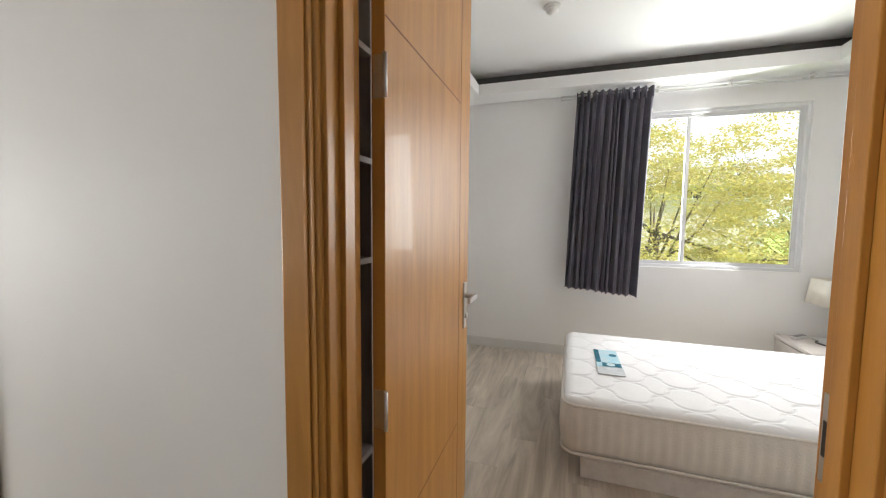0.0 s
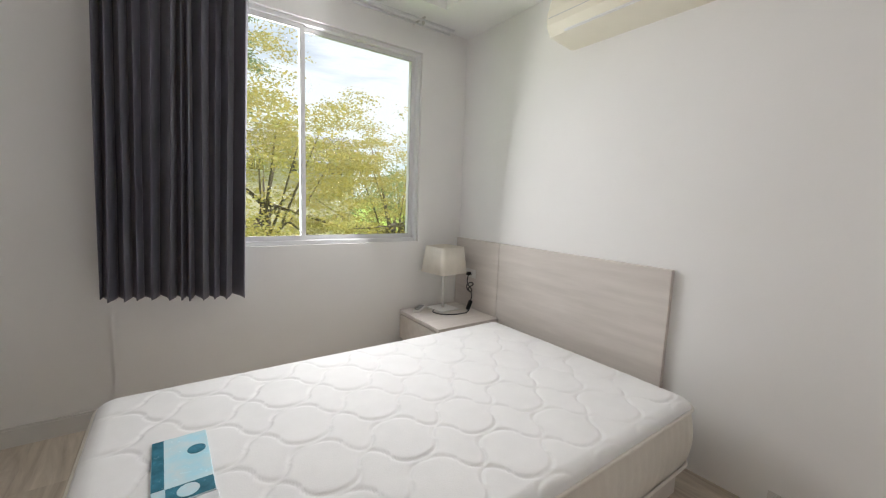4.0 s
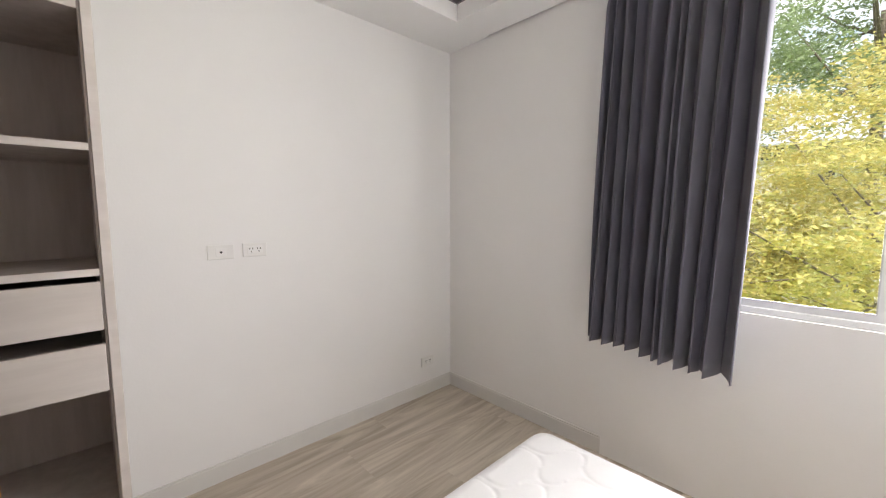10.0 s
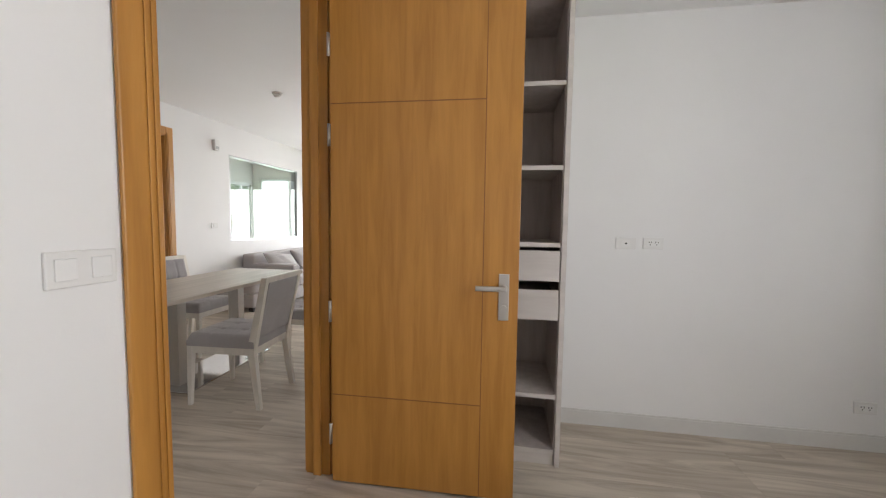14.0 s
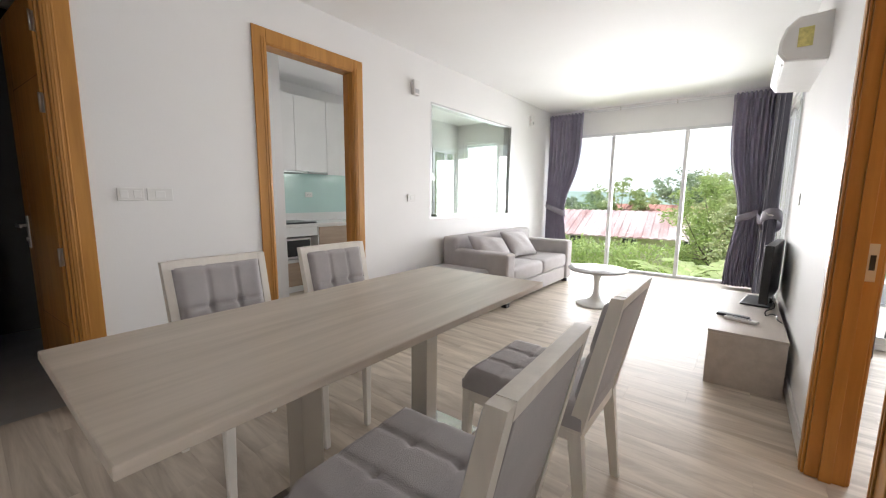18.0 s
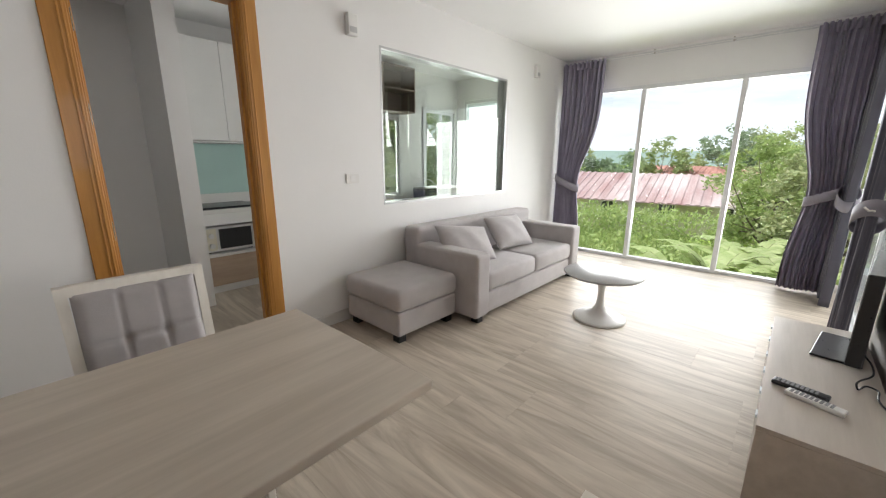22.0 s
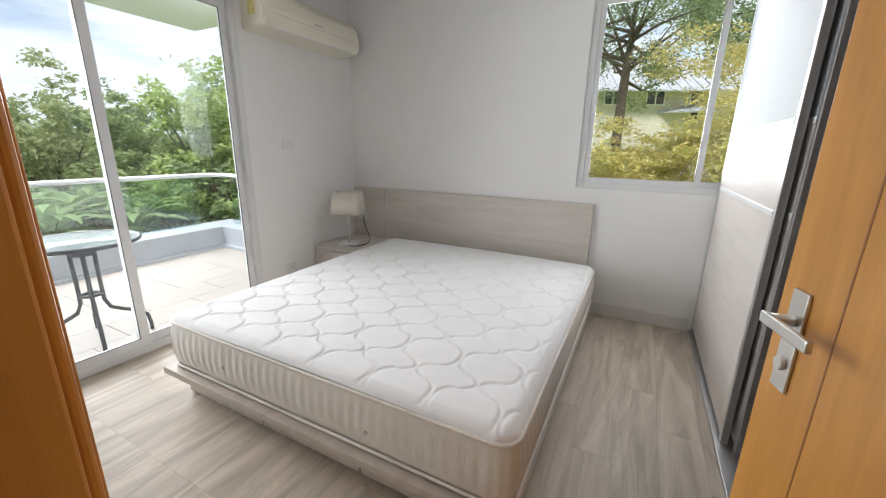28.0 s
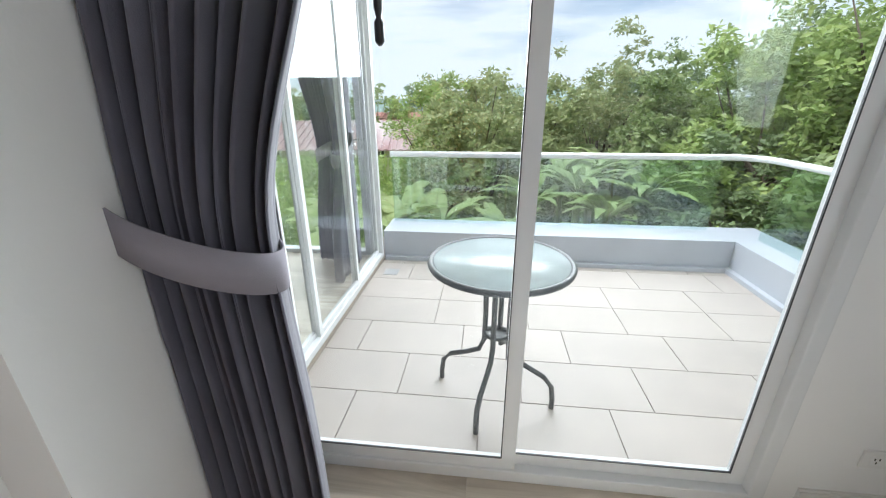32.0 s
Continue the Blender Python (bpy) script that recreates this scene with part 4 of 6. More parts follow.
part("emblem", tube(bmesh.new(), [(0.13, -0.04, 0.0062), (0.13, -0.04, 0.0072)], 0.024, 20), MATS["teal_print"], lf, "teal round emblem")
part("wrap_flap", block(-0.215, -0.092, -0.076, 0.074, 0.0, 0.005, 0.002), M_SILVER, lf, "crinkled clear plastic flap")


# ---- built-in closet and wardrobe ----
CX1 = -0.42
clo = thing("closet", pose(0, 0, 0), "open built-in closet with grey shelves and two drawers", "closet")
part("side_panel", block(B1X0 + 0.002, CX1, 1.755, 1.78, 0.0, 2.495, 0.001), M_PALEOAK, clo, "white oak side panel")
part("side_panel", block(B1X0 + 0.002, CX1, 0.645, 0.668, 0.0, 2.495, 0.001), M_PALEOAK, clo)
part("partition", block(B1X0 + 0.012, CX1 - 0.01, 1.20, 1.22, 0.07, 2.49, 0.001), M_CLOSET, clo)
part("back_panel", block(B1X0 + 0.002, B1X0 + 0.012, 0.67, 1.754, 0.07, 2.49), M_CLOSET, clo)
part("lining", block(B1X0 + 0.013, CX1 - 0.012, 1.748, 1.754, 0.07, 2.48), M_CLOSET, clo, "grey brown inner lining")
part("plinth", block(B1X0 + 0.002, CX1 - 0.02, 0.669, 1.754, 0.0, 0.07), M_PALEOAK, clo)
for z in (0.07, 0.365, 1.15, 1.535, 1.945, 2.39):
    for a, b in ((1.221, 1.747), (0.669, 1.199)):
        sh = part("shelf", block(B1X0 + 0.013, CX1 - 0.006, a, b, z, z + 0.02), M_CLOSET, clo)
        part("shelf_edge", block(CX1 - 0.0055, CX1, a, b, z - 0.001, z + 0.021), M_PALEOAK, sh, "pale edge strip")
for z in (0.775, 0.975):
    dr = part("drawer_front", block(CX1 - 0.02, CX1 - 0.001, 1.222, 1.747, z, z + 0.155, 0.002), M_PALEOAK, clo, "white oak drawer front")
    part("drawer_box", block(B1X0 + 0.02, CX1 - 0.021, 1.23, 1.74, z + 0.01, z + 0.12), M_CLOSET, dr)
part("drawer_knob", tube(bmesh.new(), [(CX1, 1.48, 0.86), (CX1 + 0.02, 1.48, 0.86)], 0.008), M_STEEL, clo)

M_FROST = material("frosted_door_glass", (0.42, 0.45, 0.47), 0.6, vary=0.03, scale=2)
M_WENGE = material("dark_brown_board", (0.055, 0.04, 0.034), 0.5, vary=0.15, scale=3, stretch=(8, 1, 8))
WX = -1.575
war = thing("wardrobe", pose(0, 0, 0), "built-in wardrobe with sliding pale doors, half open", "wardrobe")
part("track", block(WX - 0.02, WX + 0.09, 1.55, 3.70, 0.0, 0.02, 0.002), M_ALU_GREY, war, "aluminium floor track")
part("track", block(WX - 0.02, WX + 0.09, 1.55, 3.70, 2.42, 2.48, 0.002), M_ALU_GREY, war)
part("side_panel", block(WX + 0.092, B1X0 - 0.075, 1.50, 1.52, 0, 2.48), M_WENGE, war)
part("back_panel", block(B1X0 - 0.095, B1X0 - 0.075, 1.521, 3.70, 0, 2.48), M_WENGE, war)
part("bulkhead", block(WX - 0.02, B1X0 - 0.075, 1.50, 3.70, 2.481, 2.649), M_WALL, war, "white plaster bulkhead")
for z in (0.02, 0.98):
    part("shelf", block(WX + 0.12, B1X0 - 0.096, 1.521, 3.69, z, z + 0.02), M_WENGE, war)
    part("shelf_edge", block(WX + 0.117, WX + 0.1195, 1.521, 3.69, z, z + 0.02), M_GREYOAK, war, "pale shelf edge")
for y0, y1, x in ((2.42, 3.695, WX), (2.375, 3.55, WX + 0.045)):
    dd = part("sliding_door", block(x + 0.008, x + 0.018, y0 + 0.03, y1 - 0.03, 0.05, 2.39), M_PALEOAK, war, "pale oak sliding door")
    for z0, z1 in ((0.05, 1.055), (1.075, 1.40), (1.42, 2.39)):
        part("panel", block(x + 0.002, x + 0.0075, y0 + 0.03, y1 - 0.03, z0, z1), M_PALEOAK if z0 < 1.41 else M_FROST, dd)
    for a, b in ((y0, y0 + 0.03), (y1 - 0.03, y1)):
        part("stile", block(x, x + 0.028, a, b, 0.022, 2.418, 0.003), M_ALU_GREY, dd)
    for z in (1.065, 1.41):
        part("rail", block(x - 0.002, x + 0.02, y0 + 0.031, y1 - 0.031, z - 0.012, z + 0.012, 0.003), M_ALU, dd)


# ---- dining table and chairs ----
tab = thing("dining_table", pose(-1.205, -0.965, 0, 0, 0, 0.8), "long grey oak dining table on two steel pedestals", "table")
part("tabletop", block(-0.885, 0.885, -0.38, 0.38, 0.722, 0.75, 0.004), M_TABLETOP, tab)
part("base_plate", block(-0.56, 0.43, -0.20, 0.20, 0.0, 0.012, 0.003), M_CHROME, tab, "polished steel floor plate")
for x in (-0.36, 0.30):
    part("post", block(x - 0.04, x + 0.04, -0.05, 0.05, 0.012, 0.721, 0.003), M_STEEL, tab, "brushed steel post")
    part("top_bracket", block(x - 0.12, x + 0.12, -0.15, 0.15, 0.712, 0.7215), M_STEEL, tab)


def padded(width, depth, thick, cols, rows, tuft=0.012, round_r=0.03):
    """A tufted cushion lying in x and y, its top bulging with buttons between cells."""
    n = 36
    bm = bmesh.new()
    grid_t, grid_b = [], []
    for i in range(n + 1):
        lt, lb = [], []
        for j in range(n + 1):
            u, v = i / n, j / n
            x, y = (u - 0.5) * width, (v - 0.5) * depth
            e = min(u, 1 - u) * width
            g = min(v, 1 - v) * depth
            d = min(1, e / round_r) * (2 - min(1, e / round_r))
            d *= min(1, g / round_r) * (2 - min(1, g / round_r))
            seam = min(abs(math.sin(math.pi * u * cols)), 1) if cols > 1 else 1
            seam2 = min(abs(math.sin(math.pi * v * rows)), 1) if rows > 1 else 1
            dip = 0
            if cols > 1 and 0.5 / cols < u < 1 - 0.5 / cols:
                dip += 0.55 * tuft * math.exp(-(seam / 0.16) ** 2)
            if rows > 1 and 0.5 / rows < v < 1 - 0.5 / rows:
                dip += 0.55 * tuft * math.exp(-(seam2 / 0.16) ** 2)
            if cols > 1 and rows > 1 and 0.5 / cols < u < 1 - 0.5 / cols and 0.5 / rows < v < 1 - 0.5 / rows:
                dip += 1.4 * tuft * math.exp(-((seam / 0.3) ** 2 + (seam2 / 0.3) ** 2))
            lt.append(bm.verts.new((x, y, thick * (0.45 + 0.55 * d) - dip)))
            lb.append(bm.verts.new((x, y, 0)))
        grid_t.append(lt)
        grid_b.append(lb)
    for i in range(n):
        for j in range(n):
            bm.faces.new((grid_t[i][j], grid_t[i + 1][j], grid_t[i + 1][j + 1], grid_t[i][j + 1])).smooth = True
    for k in range(n):
        for a, b in (((k, 0), (k + 1, 0)), ((k + 1, n), (k, n)), ((0, k + 1), (0, k)), ((n, k), (n, k + 1))):
            bm.faces.new((grid_b[a[0]][a[1]], grid_b[b[0]][b[1]], grid_t[b[0]][b[1]], grid_t[a[0]][a[1]])).smooth = True
    bm.faces.new([grid_b[0][0], grid_b[0][n], grid_b[n][n], grid_b[n][0]])
    bmesh.ops.remove_doubles(bm, verts=bm.verts[:], dist=1e-6)
    return bm


def beam(bm, a, b, w0, d0, w1=None, d1=None):
    """A tapering rectangular bar from a to b, w along x and d along y."""
    w1, d1 = w1 or w0, d1 or d0
    v = []
    for (x, y, z), w, d in ((a, w0, d0), (b, w1, d1)):
        v += [bm.verts.new((x + sx * w / 2, y + sy * d / 2, z)) for sx, sy in ((-1, -1), (1, -1), (1, 1), (-1, 1))]
    for f in ((3, 2, 1, 0), (4, 5, 6, 7), (0, 1, 5, 4), (1, 2, 6, 5), (2, 3, 7, 6), (3, 0, 4, 7)):
        bm.faces.new([v[i] for i in f])
    return bm


def dining_chair(m, label, group):
    """A padded chair facing +y: front legs at y=0.22, back at -0.23."""
    t = thing("dining_chair", m, label, "chair", group)
    for s in (-1, 1):
        bm = beam(bmesh.new(), (s * 0.205, 0.215, 0.43), (s * 0.215, 0.225, 0), 0.042, 0.042, 0.028, 0.028)
        bmesh.ops.bevel(bm, geom=bm.edges[:], offset=0.004, segments=1, affect='EDGES')
        part("front_leg", bm, M_CHAIRWOOD, t)
        bm = beam(bmesh.new(), (s * 0.205, -0.225, 0.40), (s * 0.215, -0.275, 0), 0.040, 0.048, 0.028, 0.032)
        part("back_leg", bm, M_CHAIRWOOD, t)
        bm = beam(bmesh.new(), (s * 0.205, -0.225, 0.40), (s * 0.215, -0.335, 0.89), 0.036, 0.052, 0.034, 0.038)
        part("back_post", bm, M_CHAIRWOOD, t)
        part("side_rail", block(*sorted((s * 0.188, s * 0.222)), -0.22, 0.21, 0.365, 0.425, 0.003), M_CHAIRWOOD, t)
    part("front_rail", block(-0.19, 0.19, 0.197, 0.23, 0.365, 0.425, 0.003), M_CHAIRWOOD, t)
    part("back_rail", block(-0.19, 0.19, -0.245, -0.215, 0.365, 0.425, 0.003), M_CHAIRWOOD, t)
    bm = beam(bmesh.new(), (0, -0.328, 0.855), (0, -0.3365, 0.892), 0.40, 0.040, 0.40, 0.036)
    part("top_rail", bm, M_CHAIRWOOD, t)
    seat = part("seat", padded(0.455, 0.485, 0.085, 3, 3, 0.010), M_CHAIRFAB, t, "grey button-tufted seat cushion")
    seat.matrix_basis = pose(0, -0.006, 0.415)
    tilt = math.degrees(math.atan2(0.11, 0.49))
    back = part("backrest", padded(0.385, 0.39, 0.052, 3, 2, 0.014), M_CHAIRFAB, t, "grey button-tufted back cushion")
    back.matrix_basis = pose(0, -0.290, 0.665, 270 + tilt, 0, 0)
    pan = part("back_panel", block(-0.187, 0.187, -0.005, 0.006, -0.19, 0.19, 0.003), M_CHAIRFAB, t, "plain grey upholstered rear panel")
    pan.matrix_basis = pose(0, -0.300, 0.667, tilt, 0, 0)
    return t


G = "chairs round the dining table"
ch = dining_chair(pose(-0.98, -1.485, 0), "whitewashed dining chair with grey tufted cushions", G)
copy_thing(ch, pose(-1.655, -1.48, 0))
copy_thing(ch, pose(-0.88, -0.405, 0, 0, 0, 183))
copy_thing(ch, pose(-1.655, -0.41, 0, 0, 0, 180))


# ---- sofa, ottoman, coffee table ----
def pillow(name, m, w, h, t, mat, label, category):
    bm = bmesh.new()
    n = 24
    for s in (1, -1):
        g = []
        for i in range(n + 1):
            row = []
            for j in range(n + 1):
                u, v = 2 * i / n - 1, 2 * j / n - 1
                d = (1 - u * u) * (1 - v * v)
                row.append(bm.verts.new((u * w / 2 * (1 - 0.07 * (1 - v * v)), v * h / 2 * (1 - 0.07 * (1 - u * u)),
                                         s * t / 2 * max(0, d) ** 0.42 + 0.006 * math.sin(7 * u + 3 * v) * d)))
            g.append(row)
        for i in range(n):
            for j in range(n):
                bm.faces.new((g[i][j], g[i + 1][j], g[i + 1][j + 1], g[i][j + 1])).smooth = True
    bmesh.ops.remove_doubles(bm, verts=bm.verts[:], dist=0.0008)
    return solo(name, bm, mat, label, category, m=m, smooth=True)


SX0, SX1 = -5.68, -3.735
sofa = thing("sofa", pose(0, 0, 0), "two-seat sofa in taupe grey fabric", "sofa")
part("base", block(SX0 + 0.19, SX1 - 0.19, -2.50, -1.715, 0.05, 0.235, 0.02, 3), M_SOFA, sofa)
for a, b in ((SX0, SX0 + 0.185), (SX1 - 0.185, SX1)):
    part("arm", block(a, b, -2.44, -1.69, 0.05, 0.595, 0.03, 3), M_SOFA, sofa)
part("back", block(SX0, SX1, -2.56, -2.36, 0.05, 0.735, 0.035, 3), M_SOFA, sofa)
mid = (SX0 + SX1) / 2
for a, b in ((SX0 + 0.19, mid - 0.003), (mid + 0.003, SX1 - 0.19)):
    part("seat_cushion", block(a, b, -2.33, -1.70, 0.24, 0.415, 0.045, 4), M_SOFA, sofa, smooth=True)
for x in (SX0 + 0.09, SX1 - 0.09):
    for y in (-2.48, -1.75):
        part("foot", block(x - 0.035, x + 0.035, y - 0.035, y + 0.035, 0.0, 0.05, 0.003), M_BLACK, sofa)
pillow("cushion", pose(-4.12, -2.12, 0.575, 48, 7, 166), 0.60, 0.38, 0.17, M_SOFA, "grey scatter cushion leaning on the sofa back", "cushion")
pillow("cushion", pose(-4.87, -2.14, 0.58, 50, 3, 178), 0.62, 0.39, 0.17, M_SOFA, "grey scatter cushion leaning on the sofa back", "cushion")
ott = thing("ottoman", pose(0, 0, 0), "square taupe grey ottoman beside the sofa", "ottoman")
part("base", block(-3.725, -3.085, -2.54, -1.90, 0.06, 0.245, 0.02, 3), M_SOFA, ott)
part("cushion_top", block(-3.732, -3.07, -2.555, -1.885, 0.247, 0.42, 0.05, 4), M_SOFA, ott, smooth=True)
for x in (-3.665, -3.145):
    for y in (-2.48, -1.96):
        part("foot", block(x - 0.035, x + 0.035, y - 0.035, y + 0.035, 0.0, 0.06, 0.003), M_BLACK, ott)

ct = thing("coffee_table", pose(-4.60, -1.02, 0), "round white pedestal coffee table", "table")
part("tabletop", lathe(bmesh.new(), [(0.0, 0.390), (0.295, 0.390), (0.315, 0.405), (0.317, 0.410), (0.310, 0.415), (0.0, 0.4155)], 64), material("table_top_grey", (0.47, 0.465, 0.465), 0.25, vary=0.03, scale=3, spec=0.15), ct, "grey glossy top")
part("pedestal", lathe(bmesh.new(), [(0.212, 0.0), (0.214, 0.012), (0.197, 0.022), (0.125, 0.038), (0.067, 0.070), (0.036, 0.12), (0.027, 0.185), (0.028, 0.26), (0.042, 0.33), (0.075, 0.378), (0.10, 0.3895)], 48), M_WHITE, ct, "white flared pedestal")


# ---- television corner ----
tvc = thing("tv_cabinet", pose(0, 0, 0), "low grey oak television cabinet", "cabinet")
TC0, TC1 = -4.57, -3.157
part("top", block(TC0, TC1, 0.092, 0.49, 0.342, 0.362, 0.002), M_GREYOAK, tvc)
part("side", block(TC1 - 0.02, TC1, 0.094, 0.488, 0.0, 0.3415, 0.002), M_GREYOAK, tvc)
part("side", block(TC0, TC0 + 0.02, 0.094, 0.488, 0.0, 0.3415, 0.002), M_GREYOAK, tvc)
part("body", block(TC0 + 0.021, TC1 - 0.021, 0.115, 0.486, 0.04, 0.3405), M_GREYOAK, tvc)
for i in range(3):
    a = TC0 + 0.022 + i * (TC1 - TC0 - 0.044) / 3
    d = part("drawer_front", block(a + 0.002, a + (TC1 - TC0 - 0.044) / 3 - 0.002, 0.095, 0.113, 0.04, 0.335, 0.002), M_GREYOAK, tvc)
    for k in (0.08, 0.30):
        part("catch", block(a + k, a + k + 0.05, 0.085, 0.0945, 0.318, 0.334, 0.002), M_SILVER, d, "clear plastic catch")
tv = thing("television", pose(-4.21, 0.425, 0.362, 0, 0, -8), "black flat screen television on its stand", "television")
part("body", block(-0.37, 0.37, -0.02, 0.035, 0.06, 0.50, 0.006), M_BLACK, tv)
part("screen", block(-0.355, 0.355, -0.0215, -0.0203, 0.08, 0.488), M_SCREEN, tv)
part("stand", block(-0.20, 0.20, -0.15, 0.04, 0.0, 0.012, 0.004), M_BLACK, tv)
part("neck", block(-0.05, 0.05, 0.0, 0.035, 0.014, 0.08, 0.003), M_BLACK, tv)


def remote(m, mat, keys, label):
    t = thing("remote_control", m, label, "remote control")
    part("body", block(-0.095, 0.095, -0.024, 0.024, 0.0, 0.02, 0.006, 3), mat, t)
    for i in range(9):
        for j in range(3):
            part("key", block(-0.08 + i * 0.016, -0.07 + i * 0.016, -0.017 + j * 0.013, -0.008 + j * 0.013, 0.0195, 0.0225), keys, t)
    return t


M_KEY = material("remote_keys", (0.30, 0.30, 0.31), 0.5, vary=0.1)
remote(pose(-3.565, 0.215, 0.362, 0, 0, 78), M_BLACK, M_KEY, "black television remote control")
remote(pose(2.115, 3.655, 0.392, 0, 0, 40), M_PLASTIC, M_KEY, "white air conditioner remote control on the nightstand")
remote(pose(-3.485, 0.26, 0.362, 0, 0, 72), M_PLASTIC, M_KEY, "white air conditioner remote control")
cable("tv_cable", [(-4.0, 0.37, 0.50), (-3.85, 0.45, 0.42), (-3.75, 0.40, 0.37), (-3.80, 0.44, 0.37), (-3.66, 0.46, 0.37), (-3.58, 0.497, 0.34), (-3.60, 0.505, 0.15), (-3.65, 0.505, 0.02)], 0.004, M_BLACK, "black television cables hanging behind the cabinet")


# ---- air conditioners ----
def air_conditioner(m, label, mat, end=-1):
    """A wall unit: x across, back on y=0, front towards -y."""
    t = thing("air_conditioner", m, label, "air conditioner")
    prof = [(0, 0), (-0.20, 0.02), (-0.235, 0.07), (-0.235, 0.14), (-0.21, 0.22), (-0.16, 0.27), (0, 0.28)]
    bm = bmesh.new()
    rings = []
    for x in (-0.46, -0.44, 0.44, 0.46):
        k = 0.94 if abs(x) > 0.45 else 1
        rings.append([bm.verts.new((x, y * k, 0.14 + (z - 0.14) * k)) for y, z in prof])
    for r0, r1 in zip(rings, rings[1:]):
        for i in range(len(prof)):
            bm.faces.new((r0[i], r1[i], r1[(i + 1) % len(prof)], r0[(i + 1) % len(prof)]))
    bm.faces.new(rings[0])
    bm.faces.new(rings[-1])
    part("casing", bm, mat, t)
    part("flap", block(-0.36, 0.36, -0.215, -0.06, 0.004, 0.014, 0.003), M_PLASTIC, t, "white air outlet flap").matrix_basis = pose(0, 0, 0, -5)
    part("front_seam", block(-0.44, 0.44, -0.2372, -0.2352, 0.105, 0.108), M_ALU_GREY, t)
    part("badge", block(-0.04, 0.04, -0.2366, -0.2352, 0.125, 0.137), M_ALU_GREY, t, "plain grey maker's badge")
    part("label", block(*sorted((end * 0.4645, end * 0.4605)), -0.15, -0.08, 0.09, 0.20), material("energy_label", (0.68, 0.60, 0.22), 0.5, vary=0.2, scale=30), t, "yellow and green energy label")
    for i in range(8):
        part("grille_slat", block(-0.42, 0.42, -0.145 + i * 0.017, -0.140 + i * 0.017, 0.2785 - i * 0.0, 0.284), mat, t)
    return t


air_conditioner(pose(2.535, 2.235, 2.13, 0, 0, -90), "cream wall-mounted air conditioner", M_CREAM).scale = (1.11, 1, 1)
air_conditioner(pose(-4.70, 3.075, 2.07, 0, 0, 90), "cream wall-mounted air conditioner above the nightstand", M_CREAM).scale = (1.1, 1, 1)
air_conditioner(pose(-3.95, 0.52, 2.03, 0, 0, 0), "white wall-mounted air conditioner above the television", M_PLASTIC, 1)


def detector(m, label):
    t = thing("smoke_detector", m, label, "smoke detector")
    part("base", lathe(bmesh.new(), [(0.055, 0.0), (0.055, -0.012), (0.048, -0.016)], 28), M_PLASTIC, t)
    part("sensor", lathe(bmesh.new(), [(0.04, -0.017), (0.038, -0.034), (0.022, -0.046), (0.0, -0.047)], 28), M_PLASTIC, t)
    return t


detector(pose(0.165, 2.50, 2.70), "white round smoke detector on the ceiling")
detector(pose(-2.357, -1.03, 2.65), "white round smoke detector on the ceiling")


# ---- kitchen behind the south wall ----
M_WALNUT = material("brown_open_shelf", (0.25, 0.19, 0.15), 0.5, vary=0.06, scale=3, stretch=(1, 8, 8), grain=(0.20, 0.15, 0.115))
M_TAN = material("tan_oak_front", (0.50, 0.38, 0.28), 0.45, vary=0.05, scale=2.2, stretch=(1, 8, 8), grain=(0.43, 0.32, 0.235))
M_COUNTER = material("white_solid_counter", (0.80, 0.79, 0.77), 0.25, vary=0.02, scale=4)
structure("wall_kitchen_stub", block(-2.45, -2.30, KY0, -3.74, 0, LZ), M_WALL, "white partition beside the kitchen units", "wall")
kb = thing("kitchen_base_cabinet", pose(0, 0, 0), "white kitchen base cabinet with open microwave niche and tan drawer", "kitchen cabinet")
KX = -2.455
part("plinth", block(-3.40, KX, -4.56, -4.08, 0.0, 0.075), M_WHITE, kb)
part("drawer_front", block(-3.05, KX - 0.012, -4.07, -4.05, 0.08, 0.37, 0.002), M_TAN, kb, "tan oak drawer front")
part("niche_floor", block(-3.05, KX - 0.012, -4.60, -4.06, 0.372, 0.40), M_WHITE, kb)
part("side", block(KX - 0.011, KX, -4.60, -4.05, 0.076, 0.69), M_WHITE, kb)
part("side", block(-3.07, -3.052, -4.60, -4.05, 0.076, 0.69), M_WHITE, kb)
part("apron", block(-3.05, KX - 0.012, -4.075, -4.05, 0.69, 0.80, 0.002), M_WHITE, kb)
part("niche_back", block(-3.05, KX - 0.012, -4.605, -4.595, 0.401, 0.69), M_CLOSET, kb)
kb2 = thing("kitchen_base_cabinet", pose(0, 0, 0), "tan oak kitchen base cabinet below the sink", "kitchen cabinet")
part("body", block(-4.90, -3.072, -4.60, -4.07, 0.0, 0.80), M_WHITE, kb2)
for i in range(3):
    part("door", block(-4.89 + i * 0.606, -4.29 + i * 0.606, -4.068, -4.05, 0.08, 0.79, 0.002), M_TAN, kb2)
wt = thing("worktop", pose(0, 0, 0), "long white solid kitchen worktop", "worktop")
part("slab", block(-4.90, KX, -4.605, -4.03, 0.802, 0.842, 0.004), M_COUNTER, wt)
part("upstand", block(-4.90, KX, -4.617, -4.606, 0.802, 0.95), M_COUNTER, wt)
hob = thing("induction_hob", pose(-2.78, -4.30, 0.842), "black glass hob on the worktop", "hob")
part("glass_plate", block(-0.28, 0.28, -0.22, 0.22, 0.0, 0.02, 0.004), M_BLACK, hob)
solo("backsplash", block(-4.90, KX, -4.619, -4.612, 0.952, 1.49), M_SPLASH, "mint green glass backsplash", "backsplash")
plate("wall_socket", pose(-3.30, -4.612, 1.20, 0, 0, 180), 0.115, 0.07, "socket", "white double power socket on the green glass", "socket")
